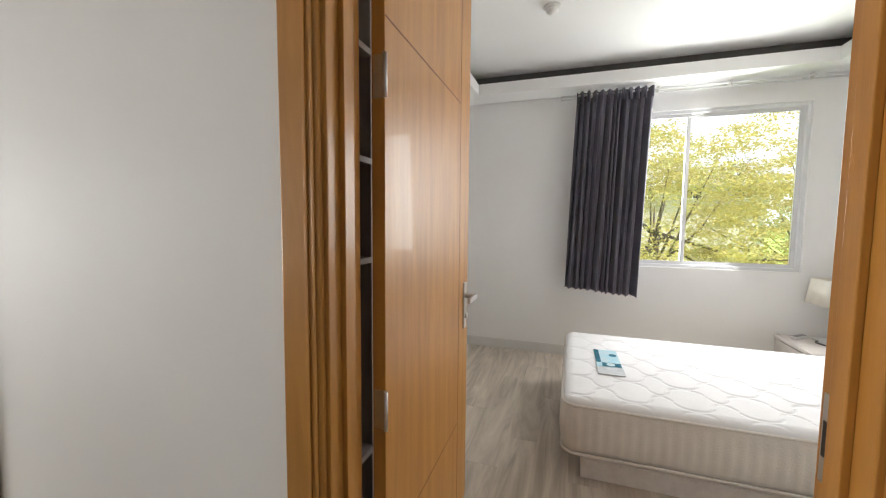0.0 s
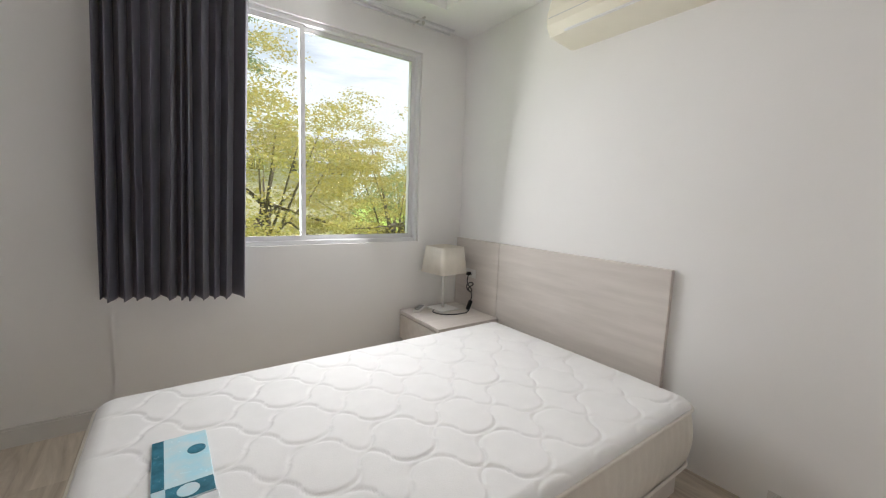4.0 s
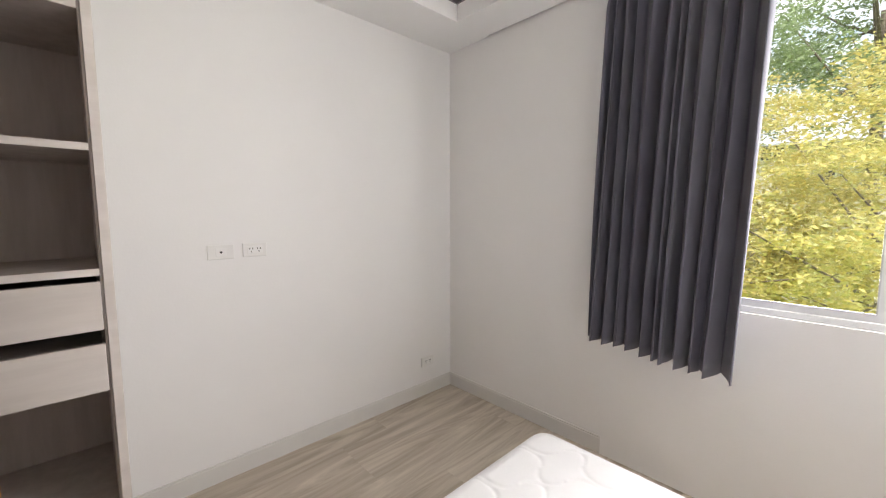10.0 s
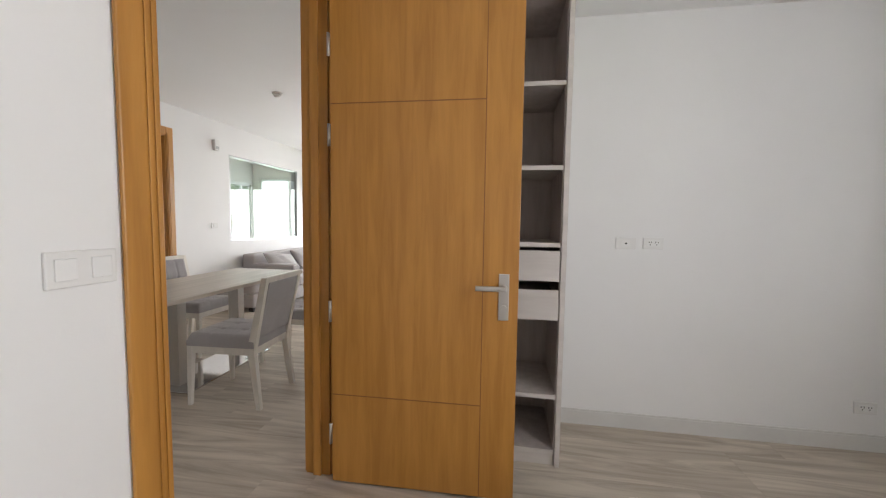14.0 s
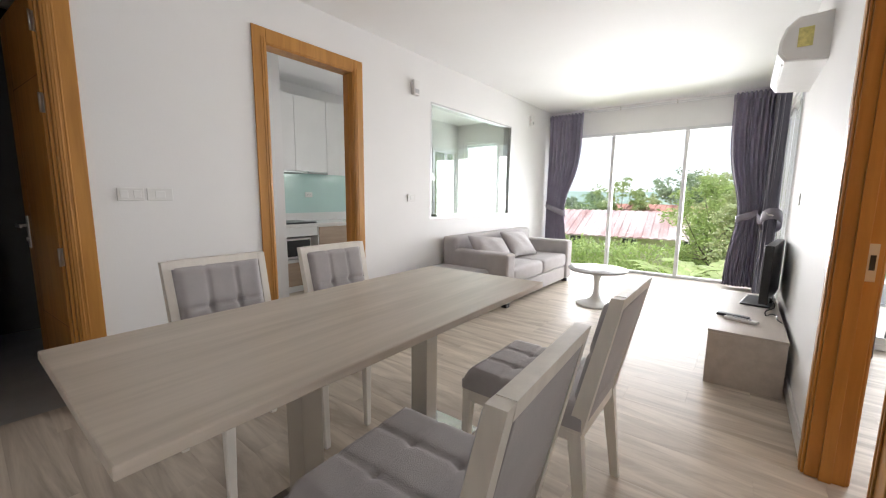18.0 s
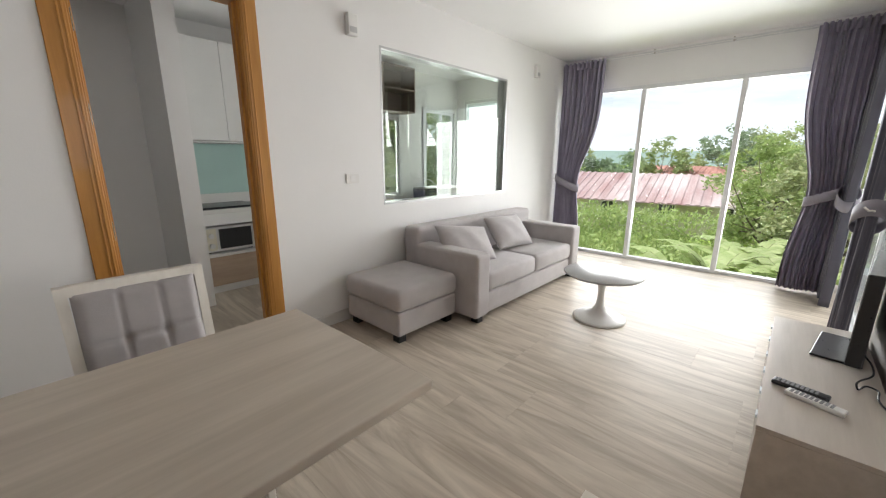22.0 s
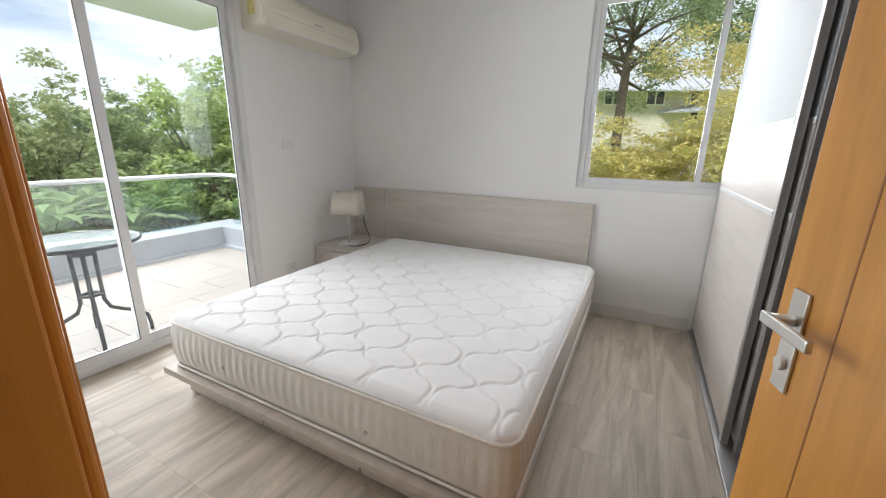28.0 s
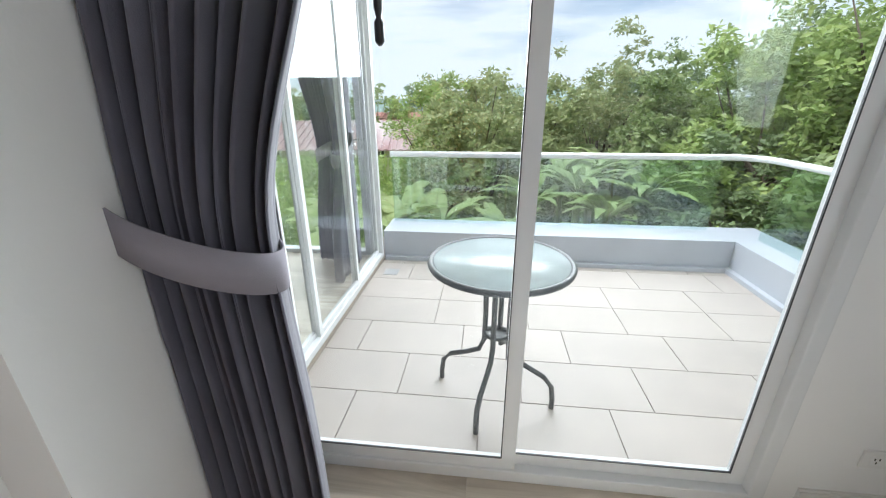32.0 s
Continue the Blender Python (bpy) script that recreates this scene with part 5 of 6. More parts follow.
for i in range(4):
    a = -4.30 + i * 0.461
    if i == 0:
        continue
    uc = thing("kitchen_wall_cabinet", pose(0, 0, 0), "white glossy kitchen wall cabinet", "kitchen cabinet", "kitchen wall cabinets")
    part("body", block(a, a + 0.459, -4.60, -4.292, 1.50, 2.42), M_WHITE, uc)
    part("door", block(a + 0.0015, a + 0.4575, -4.290, -4.272, 1.47 if i < 2 else 1.50, 2.42, 0.002), M_WHITE, uc)
ho = thing("cooker_hood", pose(-2.78, -4.40, 1.475), "slim grey slide-out cooker hood", "cooker hood")
part("body", block(-0.30, 0.30, -0.19, 0.12, 0.0, 0.022, 0.003), M_ALU_GREY, ho)
part("switch_strip", block(0.2, 0.28, 0.1205, 0.124, 0.004, 0.018), M_BLACK, ho)
os_ = thing("open_shelf_unit", pose(0, 0, 0), "brown open shelf unit on the kitchen wall", "shelf")
for x in (-5.56, -4.98):
    part("side", block(x, x + 0.018, -4.60, -4.30, 1.98, 2.60), M_WALNUT, os_)
for z in (1.98, 2.28, 2.58):
    part("shelf", block(-5.54, -4.982, -4.60, -4.30, z, z + 0.018), M_WALNUT, os_)
part("back", block(-5.54, -4.982, -4.605, -4.6005, 1.98, 2.598), M_WALNUT, os_)
mw = thing("microwave_oven", pose(-2.76, -4.28, 0.40), "white microwave oven with dark window in the niche", "microwave")
part("body", block(-0.235, 0.235, -0.17, 0.17, 0.012, 0.265, 0.012), M_PLASTIC, mw)
part("door_window", block(-0.21, 0.10, 0.171, 0.178, 0.04, 0.24, 0.003), M_BLACK, mw)
part("control_panel", block(0.125, 0.222, 0.171, 0.176, 0.03, 0.25, 0.003), M_CREAM, mw)
for z in (0.08, 0.18):
    part("knob", tube(bmesh.new(), [(0.173, 0.176, z), (0.173, 0.195, z)], 0.024, 20), M_PLASTIC, mw)
for x in (-0.2, 0.2):
    part("foot", block(x - 0.02, x + 0.02, -0.12, 0.14, 0.0, 0.0115), M_BLACK, mw)
fa = thing("kitchen_tap", pose(-4.10, -4.50, 0.842), "chrome swan-neck kitchen tap", "tap")
part("spout", tube(bmesh.new(), [(0, 0, 0)] + [(0, 0.09 - 0.09 * math.cos(radians(a)), 0.24 + 0.09 * math.sin(radians(a))) for a in range(0, 181, 20)], 0.010), M_CHROME, fa)
# kitchen outside: door at the end, windows at the back
wm = thing("washing_machine", pose(-6.28, -4.30, 0), "white front-loading washing machine", "washing machine")
part("casing", block(-0.30, 0.30, -0.28, 0.28, 0.02, 0.84, 0.012), M_WHITE, wm)
part("lid", block(-0.30, 0.30, -0.28, 0.28, 0.842, 0.865, 0.006), M_WHITE, wm)
part("door_ring", tube(bmesh.new(), [(0, 0.281, 0.45), (0, 0.31, 0.45)], 0.17, 28), M_ALU_GREY, wm)
bk = thing("laundry_bin", pose(-5.78, -4.33, 0), "dark blue plastic bin with a lid", "bin")
part("tub", lathe(bmesh.new(), [(0.15, 0.0), (0.19, 0.82), (0.195, 0.84)], 28), material("dark_blue_plastic", (0.03, 0.04, 0.07), 0.4, vary=0.1), bk)
part("lid", lathe(bmesh.new(), [(0.198, 0.842), (0.198, 0.862), (0.18, 0.872), (0.0, 0.876)], 28), M_BLACK, bk)
cable("hose", [(-6.1, -4.30, 0.87), (-6.0, -4.32, 0.92), (-5.9, -4.35, 0.99), (-5.72, -4.4, 1.02)], 0.007, M_PLASTIC, "white washing machine hose", "hose")
wk1 = sliding_window("window_kitchen", pose(-6.02, KY0 + 0.02, 0.72, 0, 0, 180), 0.82, 1.42, [0.45], "white aluminium kitchen window")
wk2 = sliding_window("window_kitchen_corner", pose(-4.90, KY0 + 0.02, 0.72, 0, 0, 180), 0.63, 1.25, [], "white aluminium fixed kitchen window")
kd = thing("door_kitchen_back", pose(-6.93, -3.66, 0), "white back door with frosted glass and curved handle", "door")
tagged(kd, kind="structure")
part("frame", block(-0.03, 0.03, -0.80, -0.76, 0.0, 2.30, 0.003), M_ALU, kd)
part("frame", block(-0.03, 0.03, -0.04, 0.0, 0.0, 2.30, 0.003), M_ALU, kd)
part("frame", block(-0.03, 0.03, -0.76, -0.04, 2.25, 2.30, 0.003), M_ALU, kd)
M_FROSTED = material("frosted_back_door_glass", (0.86, 0.94, 0.95), 0.5, vary=0.02)
M_FROSTED.node_tree.nodes["Principled BSDF"].inputs["Transmission Weight"].default_value = 0.85
g = part("pane", block(-0.006, 0.0, -0.755, -0.045, 0.06, 2.245), M_FROSTED, kd, "frosted white glass pane")
g.visible_shadow = False
part("bottom_rail", block(-0.02, 0.02, -0.755, -0.045, 0.0, 0.058, 0.003), M_ALU, kd)
part("pull_handle", tube(bmesh.new(), [(0.02, -0.70, 0.86), (0.06, -0.69, 0.92), (0.06, -0.69, 1.10), (0.02, -0.70, 1.16)], 0.008), M_ALU, kd)

# low box on the wall above the sofa and one beside the window
for x, z in ((-3.27, 2.30), (-6.03, 2.40)):
    al = thing("wall_speaker", pose(x, LY0, z, 0, 0, 180), "small white alarm box on the wall", "alarm")
    part("body", block(-0.045, 0.045, -0.045, 0, -0.075, 0.075, 0.008), M_PLASTIC, al)
    part("grille", block(-0.03, 0.03, -0.0475, -0.0455, -0.055, -0.015, 0.001), M_ALU_GREY, al)
for z in (0.95, 1.55, 1.98):
    hg = part("hinge_plate", block(-0.415 + 0.036 + 0.753, -0.415 + 0.038 + 0.753, 0.02, 0.05, z - 0.05, z + 0.05), M_STEEL, frame_k, "bare steel hinge plate")

# toilet glimpsed through the bathroom doorway
M_CERAMIC = material("white_ceramic", (0.78, 0.77, 0.74), 0.12, vary=0.02, scale=4)
wc = thing("toilet", pose(-0.15, -3.82, 0), "white ceramic toilet with its lid raised", "toilet")


def oval(bm, rings, cy=0.0, sides=32):
    """A closed shape of stacked ovals (half width, half depth, height)."""
    rows = [[bm.verts.new((a * math.cos(2 * math.pi * k / sides), cy + b * math.sin(2 * math.pi * k / sides), z)) for k in range(sides)] for a, b, z in rings]
    for r0, r1 in zip(rows, rows[1:]):
        for k in range(sides):
            bm.faces.new((r0[k], r0[(k + 1) % sides], r1[(k + 1) % sides], r1[k])).smooth = True
    bm.faces.new(rows[0][::-1])
    bm.faces.new(rows[-1])
    return bm


part("bowl", oval(bmesh.new(), [(0.12, 0.19, 0.0), (0.115, 0.18, 0.10), (0.14, 0.20, 0.22), (0.18, 0.23, 0.34), (0.185, 0.235, 0.395)]), M_CERAMIC, wc)
part("seat", oval(bmesh.new(), [(0.185, 0.235, 0.397), (0.19, 0.24, 0.405), (0.185, 0.235, 0.418)]), M_CERAMIC, wc)
lid = part("lid", oval(bmesh.new(), [(0.19, 0.235, 0.0), (0.195, 0.24, 0.008), (0.185, 0.23, 0.02)]), M_CERAMIC, wc, "raised oval lid")
lid.matrix_basis = pose(0, -0.215, 0.655, 82, 0, 0)
part("cistern", block(-0.19, 0.19, -0.44, -0.27, 0.36, 0.74, 0.02, 3), M_CERAMIC, wc)
part("cistern_lid", block(-0.2, 0.2, -0.45, -0.26, 0.741, 0.77, 0.01), M_CERAMIC, wc)

# ---- balcony ----
BX0, BX1, BY0, BY1, BZ = -6.94, B2X0 - 0.12, 0.66, 3.65, -0.045
structure("balcony_slab", block(-7.55, BX1, 0.30, 4.15, -0.35, BZ - 0.012), M_GROUT, "balcony slab", "balcony")
bm = bmesh.new()
cuboid(bm, -7.36, BX0, 0.60, 4.05, BZ - 0.01, 0.225)
cuboid(bm, BX0, BX1, BY1, 4.05, BZ - 0.01, 0.225)
cuboid(bm, BX0 - 0.004, BX0 + 0.05, 0.62, BY1, BZ - 0.01, BZ + 0.035)
cuboid(bm, BX0 + 0.05, BX1, BY1 - 0.05, BY1 + 0.004, BZ - 0.01, BZ + 0.035)
structure("balcony_parapet", bm, M_CONCRETE, "low pale blue-grey balcony parapet", "parapet")
structure("balcony_roof", block(-7.30, BX1 + 0.12, 0.50, 3.86, 2.66, 2.80), M_FACADE, "white slab over the balcony", "roof")
rl = thing("balcony_railing", pose(0, 0, 0), "glass balcony railing with white handrail", "railing")
RX, RY, RZ = -7.27, 3.86, 0.885
path = [(RX, 0.62, RZ)] + [(RX + 0.25 - 0.25 * math.cos(radians(a)), RY - 0.25 + 0.25 * math.sin(radians(a)), RZ) for a in range(0, 91, 15)] + [(BX1 - 0.02, RY, RZ)]
part("handrail", tube(bmesh.new(), path, 0.027, 12), M_ALU, rl)
for a, b in ((0.63, 1.72), (1.73, 2.68), (2.69, 3.58)):
    g = part("glass_panel", block(RX - 0.006, RX + 0.006, a, b, 0.20, RZ - 0.02), M_GLASS_RAIL, rl)
    g.visible_shadow = False
for a, b in ((RX + 0.28, RX + 1.2), (RX + 1.21, BX1 - 0.03)):
    g = part("glass_panel", block(a, b, RY - 0.006, RY + 0.006, 0.20, RZ - 0.02), M_GLASS_RAIL, rl)
    g.visible_shadow = False
bt = thing("balcony_table", pose(-5.22, 1.605, BZ), "round glass balcony table on curved grey steel legs", "table")
part("glass_top", lathe(bmesh.new(), [(0.0, 0.716), (0.298, 0.716), (0.298, 0.722), (0.0, 0.722)], 56), M_GLASS_TABLE, bt, "clear ribbed glass top").visible_shadow = False
bm = bmesh.new()
tube(bm, [(0.31 * math.cos(radians(a)), 0.31 * math.sin(radians(a)), 0.712) for a in range(0, 361, 9)], 0.014, 8, False)
part("rim", bm, M_GRAPHITE, bt, "dark grey metal rim")
for q in range(4):
    a = radians(q * 90 - 17)
    c, s = math.cos(a), math.sin(a)
    pts = [(0.062, 0.70), (0.058, 0.45), (0.060, 0.30), (0.085, 0.235), (0.15, 0.20), (0.235, 0.165), (0.275, 0.12), (0.285, 0.05), (0.285, 0.0)]
    part("leg", tube(bmesh.new(), [(r * c, r * s, z) for r, z in pts], 0.0125, 10), M_GRAPHITE, bt)
for z in (0.62, 0.34):
    part("collar", lathe(bmesh.new(), [(0.062, z), (0.062, z + 0.012), (0.05, z + 0.016), (0.05, z - 0.004)], 24), M_GRAPHITE, bt)
part("top_support", lathe(bmesh.new(), [(0.07, 0.695), (0.075, 0.70), (0.075, 0.71), (0.0, 0.711)], 24), M_GRAPHITE, bt)
cord = thing("blind_cord", pose(-4.66, 1.26, 0), "dark turned wooden pull on a cord", "cord pull")
part("cord", tube(bmesh.new(), [(0, 0, 2.2), (0, 0, 1.90)], 0.004, 6), M_BLACK, cord)
part("pull", lathe(bmesh.new(), [(0.004, 1.45), (0.012, 1.46), (0.012, 1.50), (0.006, 1.51), (0.011, 1.53), (0.011, 1.66), (0.006, 1.67), (0.010, 1.70), (0.008, 1.88), (0.004, 1.90)], 12), M_BLACK, cord)
tile_meshes = {}
tile_rng = random.Random(4)
slab_ob = bpy.data.objects["balcony_slab"]
x = BX1
while x > BX0 + 0.01:
    wx = min(0.335, x - BX0)
    y = BY0 - 0.06
    first = tile_rng.choice((0.2, 0.31, 0.52, 0.62))
    while y < BY1 - 0.01:
        ly = min(first if y < BY0 else 0.62, BY1 - y)
        key = (round(wx, 3), round(ly, 3))
        if key not in tile_meshes:
            bm = bmesh.new()
            cuboid(bm, -wx + 0.002, -0.002, 0.002, ly - 0.002, -0.0125, 0)
            bmesh.ops.bevel(bm, geom=[e for e in bm.edges if all(v.co.z > -1e-6 for v in e.verts)], offset=0.0012, segments=1, affect='EDGES')
            tile_meshes[key] = mesh_of("tile", bm, M_TILE)
        ob = new("tile", tile_meshes[key])
        ob.location = (x, y, BZ)
        ob.parent = slab_ob
        y += ly
    x -= wx
dr = thing("floor_drain", pose(-6.62, 0.74, BZ), "grey balcony floor drain", "drain")
part("grate", block(-0.06, 0.06, -0.06, 0.06, 0.0, 0.004), M_ALU_GREY, dr)


# ---- outdoors ----
def leafy(name, color, color2, trans=0.42):
    m = bpy.data.materials.new(name)
    m.use_nodes = True
    n, l = m.node_tree.nodes, m.node_tree.links
    b = n["Principled BSDF"]
    b.inputs["Roughness"].default_value = 0.55
    ge = n.new("ShaderNodeNewGeometry")
    mx = n.new("ShaderNodeMix")
    mx.data_type = 'RGBA'
    mx.inputs["A"].default_value, mx.inputs["B"].default_value = (*color, 1), (*color2, 1)
    l.new(ge.outputs["Random Per Island"], mx.inputs["Factor"])
    l.new(mx.outputs["Result"], b.inputs["Base Color"])
    tr = n.new("ShaderNodeBsdfTranslucent")
    l.new(mx.outputs["Result"], tr.inputs["Color"])
    ms = n.new("ShaderNodeMixShader")
    ms.inputs[0].default_value = trans
    l.new(b.outputs[0], ms.inputs[1])
    l.new(tr.outputs[0], ms.inputs[2])
    l.new(ms.outputs[0], n["Material Output"].inputs["Surface"])
    return m


M_LEAF_YELLOW = leafy("yellow_green_leaves", (0.64, 0.52, 0.17), (0.42, 0.42, 0.17), 0.45)
M_LEAF_GREEN = leafy("green_leaves", (0.25, 0.33, 0.15), (0.38, 0.45, 0.20))
M_LEAF_DARK = leafy("dark_green_leaves", (0.19, 0.26, 0.13), (0.29, 0.36, 0.18))
M_LEAF_OLIVE = leafy("olive_leaves", (0.44, 0.45, 0.23), (0.33, 0.40, 0.20))
M_LEAF_FRESH = leafy("fresh_green_leaves", (0.43, 0.51, 0.18), (0.32, 0.43, 0.16), 0.4)
M_BANANA = leafy("banana_leaf", (0.34, 0.43, 0.17), (0.50, 0.56, 0.28), 0.4)
# far foliage green with distance haze blended into the colour
M_LEAF_FAR = leafy("hazy_green_leaves", (0.21, 0.29, 0.18), (0.29, 0.37, 0.23))
M_BARK = material("tree_bark", (0.13, 0.105, 0.08), 0.9, vary=0.25, scale=9, bump=0.6, bump_scale=30)
M_STEM = material("banana_stem", (0.20, 0.22, 0.09), 0.8, vary=0.2, scale=6)
M_FIELD = material("field_grass", (0.38, 0.50, 0.10), 0.9, vary=0.2, scale=0.35, bump=0.5, bump_scale=8, grain=(0.26, 0.40, 0.06))
GZ = -3.9


def leaves(centres, spread, count, size, rng, flat=0.6):
    """Vertices and faces of many small folded leaves scattered round clump centres."""
    c = centres[rng.integers(0, len(centres), count)]
    p = c + rng.normal(size=(count, 3)) * spread
    d = rng.normal(size=(count, 3))
    d[:, 2] *= flat
    d /= np.linalg.norm(d, axis=1, keepdims=True)
    e = np.cross(d, rng.normal(size=(count, 3)))
    e /= np.linalg.norm(e, axis=1, keepdims=True)
    s = (size * rng.uniform(0.6, 1.4, count))[:, None]
    droop = np.array([0, 0, -0.25]) * s
    v = np.stack([p - d * s, p + e * s * 0.42, p + d * s + droop, p - e * s * 0.42], 1).reshape(-1, 3)
    return v, np.arange(4 * count).reshape(-1, 4)


def tree(name, place, height, crown_r, crown_h, clumps, count, size, mat, label, seed, trunk_r=0.14, low=0.25, spray=0.42, flat=0.6):
    """A tapered trunk with limbs and a crown of leaf clumps with an uneven outline."""
    rng = np.random.default_rng(seed)
    t = thing(name, pose(*place), label, "tree")
    cz = height - crown_h / 2
    cen = []
    while len(cen) < clumps:
        q = rng.uniform(-1, 1, 3)
        r = np.linalg.norm(q)
        if 0.35 < r < 1.0:
            k = 0.75 + 0.45 * rng.random()
            cen.append((q[0] * crown_r * k, q[1] * crown_r * k, cz + q[2] * crown_h / 2 * k))
    cen = np.array(cen)
    bm = bmesh.new()
    top = Vector((rng.normal() * 0.2, rng.normal() * 0.2, cz))
    tube(bm, [(0, 0, 0), (top.x * 0.3, top.y * 0.3, height * low), (top.x * 0.7, top.y * 0.7, (height * low + cz) / 2), tuple(top)], [trunk_r, trunk_r * 0.8, trunk_r * 0.55, trunk_r * 0.3], 8)
    part("trunk", bm, M_BARK, t)
    bm = bmesh.new()
    for i in range(min(clumps, 26)):
        e = Vector(cen[i])
        b0 = Vector((top.x * 0.5, top.y * 0.5, height * low + (cz - height * low) * rng.uniform(0.1, 0.95)))
        mid = (b0 + e) / 2 + Vector((0, 0, -0.12 * (e - b0).length * rng.uniform(-0.5, 1)))
        tube(bm, [b0, mid, e], [trunk_r * 0.35, trunk_r * 0.2, trunk_r * 0.07], 5)
    part("limbs", bm, M_BARK, t)
    sprays = cen[rng.integers(0, clumps, clumps * 5)] + rng.normal(size=(clumps * 5, 3)) * np.array([crown_r, crown_r, crown_h / 2]) * spray / clumps ** 0.34
    v, f = leaves(sprays, np.array([1.0, 1.0, flat]) * crown_r * 0.30 / clumps ** 0.34, count, size, rng, 0.35 + 0.5 * (flat - 0.28))
    me = bpy.data.meshes.new("crown")
    me.from_pydata(v.tolist(), [], f.tolist())
    me.materials.append(mat)
    ob = new("crown", me)
    ob.parent = t
    return t


structure("ground", block(-700, 700, -700, 700, GZ - 0.5, GZ), M_FIELD, "green rice field and grass reaching the horizon", "ground")

# seen from the bedroom with the single bed
tree("yellow_tree", (2.6, 13.5, GZ), 9.0, 4.6, 7.8, 130, 60000, 0.05, M_LEAF_YELLOW, "broad tree with yellow-green leaves", 1, 0.16, flat=0.3)
tree("yellow_tree", (7.6, 14.5, GZ), 8.0, 4.0, 7.0, 110, 46000, 0.05, M_LEAF_YELLOW, "broad tree with yellow-green leaves", 2, 0.16, flat=0.3)
tree("yellow_tree", (-2.4, 14.0, GZ), 6.3, 3.4, 5.6, 100, 34000, 0.07, M_LEAF_YELLOW, "tree with yellow-green leaves", 3, 0.15, flat=0.3)
tree("yellow_tree", (-0.4, 18.0, GZ), 6.4, 3.4, 5.8, 90, 24000, 0.075, M_LEAF_YELLOW, "tree with yellow-green leaves", 17, 0.15, flat=0.3)
tree("green_tree", (-6.0, 17.0, GZ), 6.2, 3.2, 5.6, 80, 18000, 0.08, M_LEAF_OLIVE, "olive green leafy tree", 18, 0.15)
tree("green_tree", (9.5, 17.0, GZ), 6.4, 3.0, 5.4, 60, 12000, 0.07, M_LEAF_GREEN, "small round green leafy tree", 4)
tree("pine_tree", (1.6, 22.0, GZ), 16.0, 3.0, 8.0, 34, 15000, 0.085, M_LEAF_DARK, "tall slender tree with sparse dark foliage", 6, 0.22, 0.5)
tree("pine_tree", (-3.4, 21.0, GZ), 15.5, 3.6, 8.5, 40, 22000, 0.075, M_LEAF_DARK, "tall pale-trunked tree with sparse dark foliage", 5, 0.26, 0.5)
# beyond the balcony
GARDEN = ((-20.0, 1.6, 6.0, 2.0, M_LEAF_OLIVE), (-20.5, 3.7, 5.9, 2.1, M_LEAF_OLIVE), (-21.0, 6.2, 6.2, 2.3, M_LEAF_GREEN), (-16.0, 4.9, 7.0, 1.7, M_LEAF_OLIVE),
          (-18.0, 7.6, 6.6, 2.3, M_LEAF_DARK), (-14.0, 6.4, 6.1, 1.7, M_LEAF_GREEN), (-12.0, 7.0, 6.8, 1.8, M_LEAF_FRESH), (-10.6, 8.3, 7.3, 1.9, M_LEAF_FRESH),
          (-13.5, 9.2, 7.2, 2.3, M_LEAF_FRESH), (-9.2, 10.0, 7.8, 2.2, M_LEAF_FRESH), (-11.2, 6.0, 4.7, 1.3, M_LEAF_DARK), (-16.0, 11.0, 7.8, 2.6, M_LEAF_DARK),
          (-9.4, 7.2, 5.0, 1.5, M_LEAF_GREEN), (-14.4, 1.1, 5.6, 1.8, M_LEAF_OLIVE), (-15.6, 2.8, 5.2, 1.7, M_LEAF_OLIVE), (-13.6, 0.2, 3.5, 1.2, M_LEAF_GREEN), (-6.8, 12.5, 7.0, 2.4, M_LEAF_GREEN))
GARDEN += ((-19.5, -0.2, 6.6, 2.1, M_LEAF_FRESH), (-22.0, 0.6, 6.9, 2.4, M_LEAF_OLIVE))
GARDEN_LABELS = {M_LEAF_OLIVE: "olive-brown leafy tree in the garden", M_LEAF_GREEN: "leafy green tree in the garden",
                 M_LEAF_DARK: "dark green leafy tree in the garden", M_LEAF_FRESH: "feathery bright green tree in the garden"}
for i, (x, y, h, r, mt) in enumerate(GARDEN):
    tree("garden_tree", (x, y, GZ), h, r, h * 0.8, 80, 17000, 0.075, mt, GARDEN_LABELS[mt], 20 + i)
# far belt of trees
for i in range(34):
    a = -1.30 + i * 0.077
    d = 60 + 9 * math.sin(3.3 * i)
    x, y = -d * math.cos(a * 0.75), d * math.sin(a * 0.75)
    h = 6.2 + 1.1 * math.sin(2.1 * i) + (2.0 if i in (9, 15) else 0)
    tree("far_tree", (x, y, GZ), h, 3.2, h * 0.9, 40, 3400, 0.24, (M_LEAF_FAR, M_LEAF_GREEN, M_LEAF_OLIVE, M_LEAF_FAR)[i % 4], "distant leafy tree behind the houses", 60 + i)
# hill strip on the horizon; the air's haze is mixed into its blue
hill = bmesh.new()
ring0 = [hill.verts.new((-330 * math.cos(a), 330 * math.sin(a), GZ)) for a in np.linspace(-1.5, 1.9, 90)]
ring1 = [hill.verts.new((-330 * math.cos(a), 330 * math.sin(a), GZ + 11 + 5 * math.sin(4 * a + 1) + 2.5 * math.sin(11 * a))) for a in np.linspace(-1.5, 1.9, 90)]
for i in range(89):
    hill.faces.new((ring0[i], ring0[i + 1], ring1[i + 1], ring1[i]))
structure("backdrop_hills", hill, material("haze_blue_hills", (0.44, 0.51, 0.66), 1.0, vary=0.06, scale=0.02), "distant hills with haze painted in as pale blue", "hills")

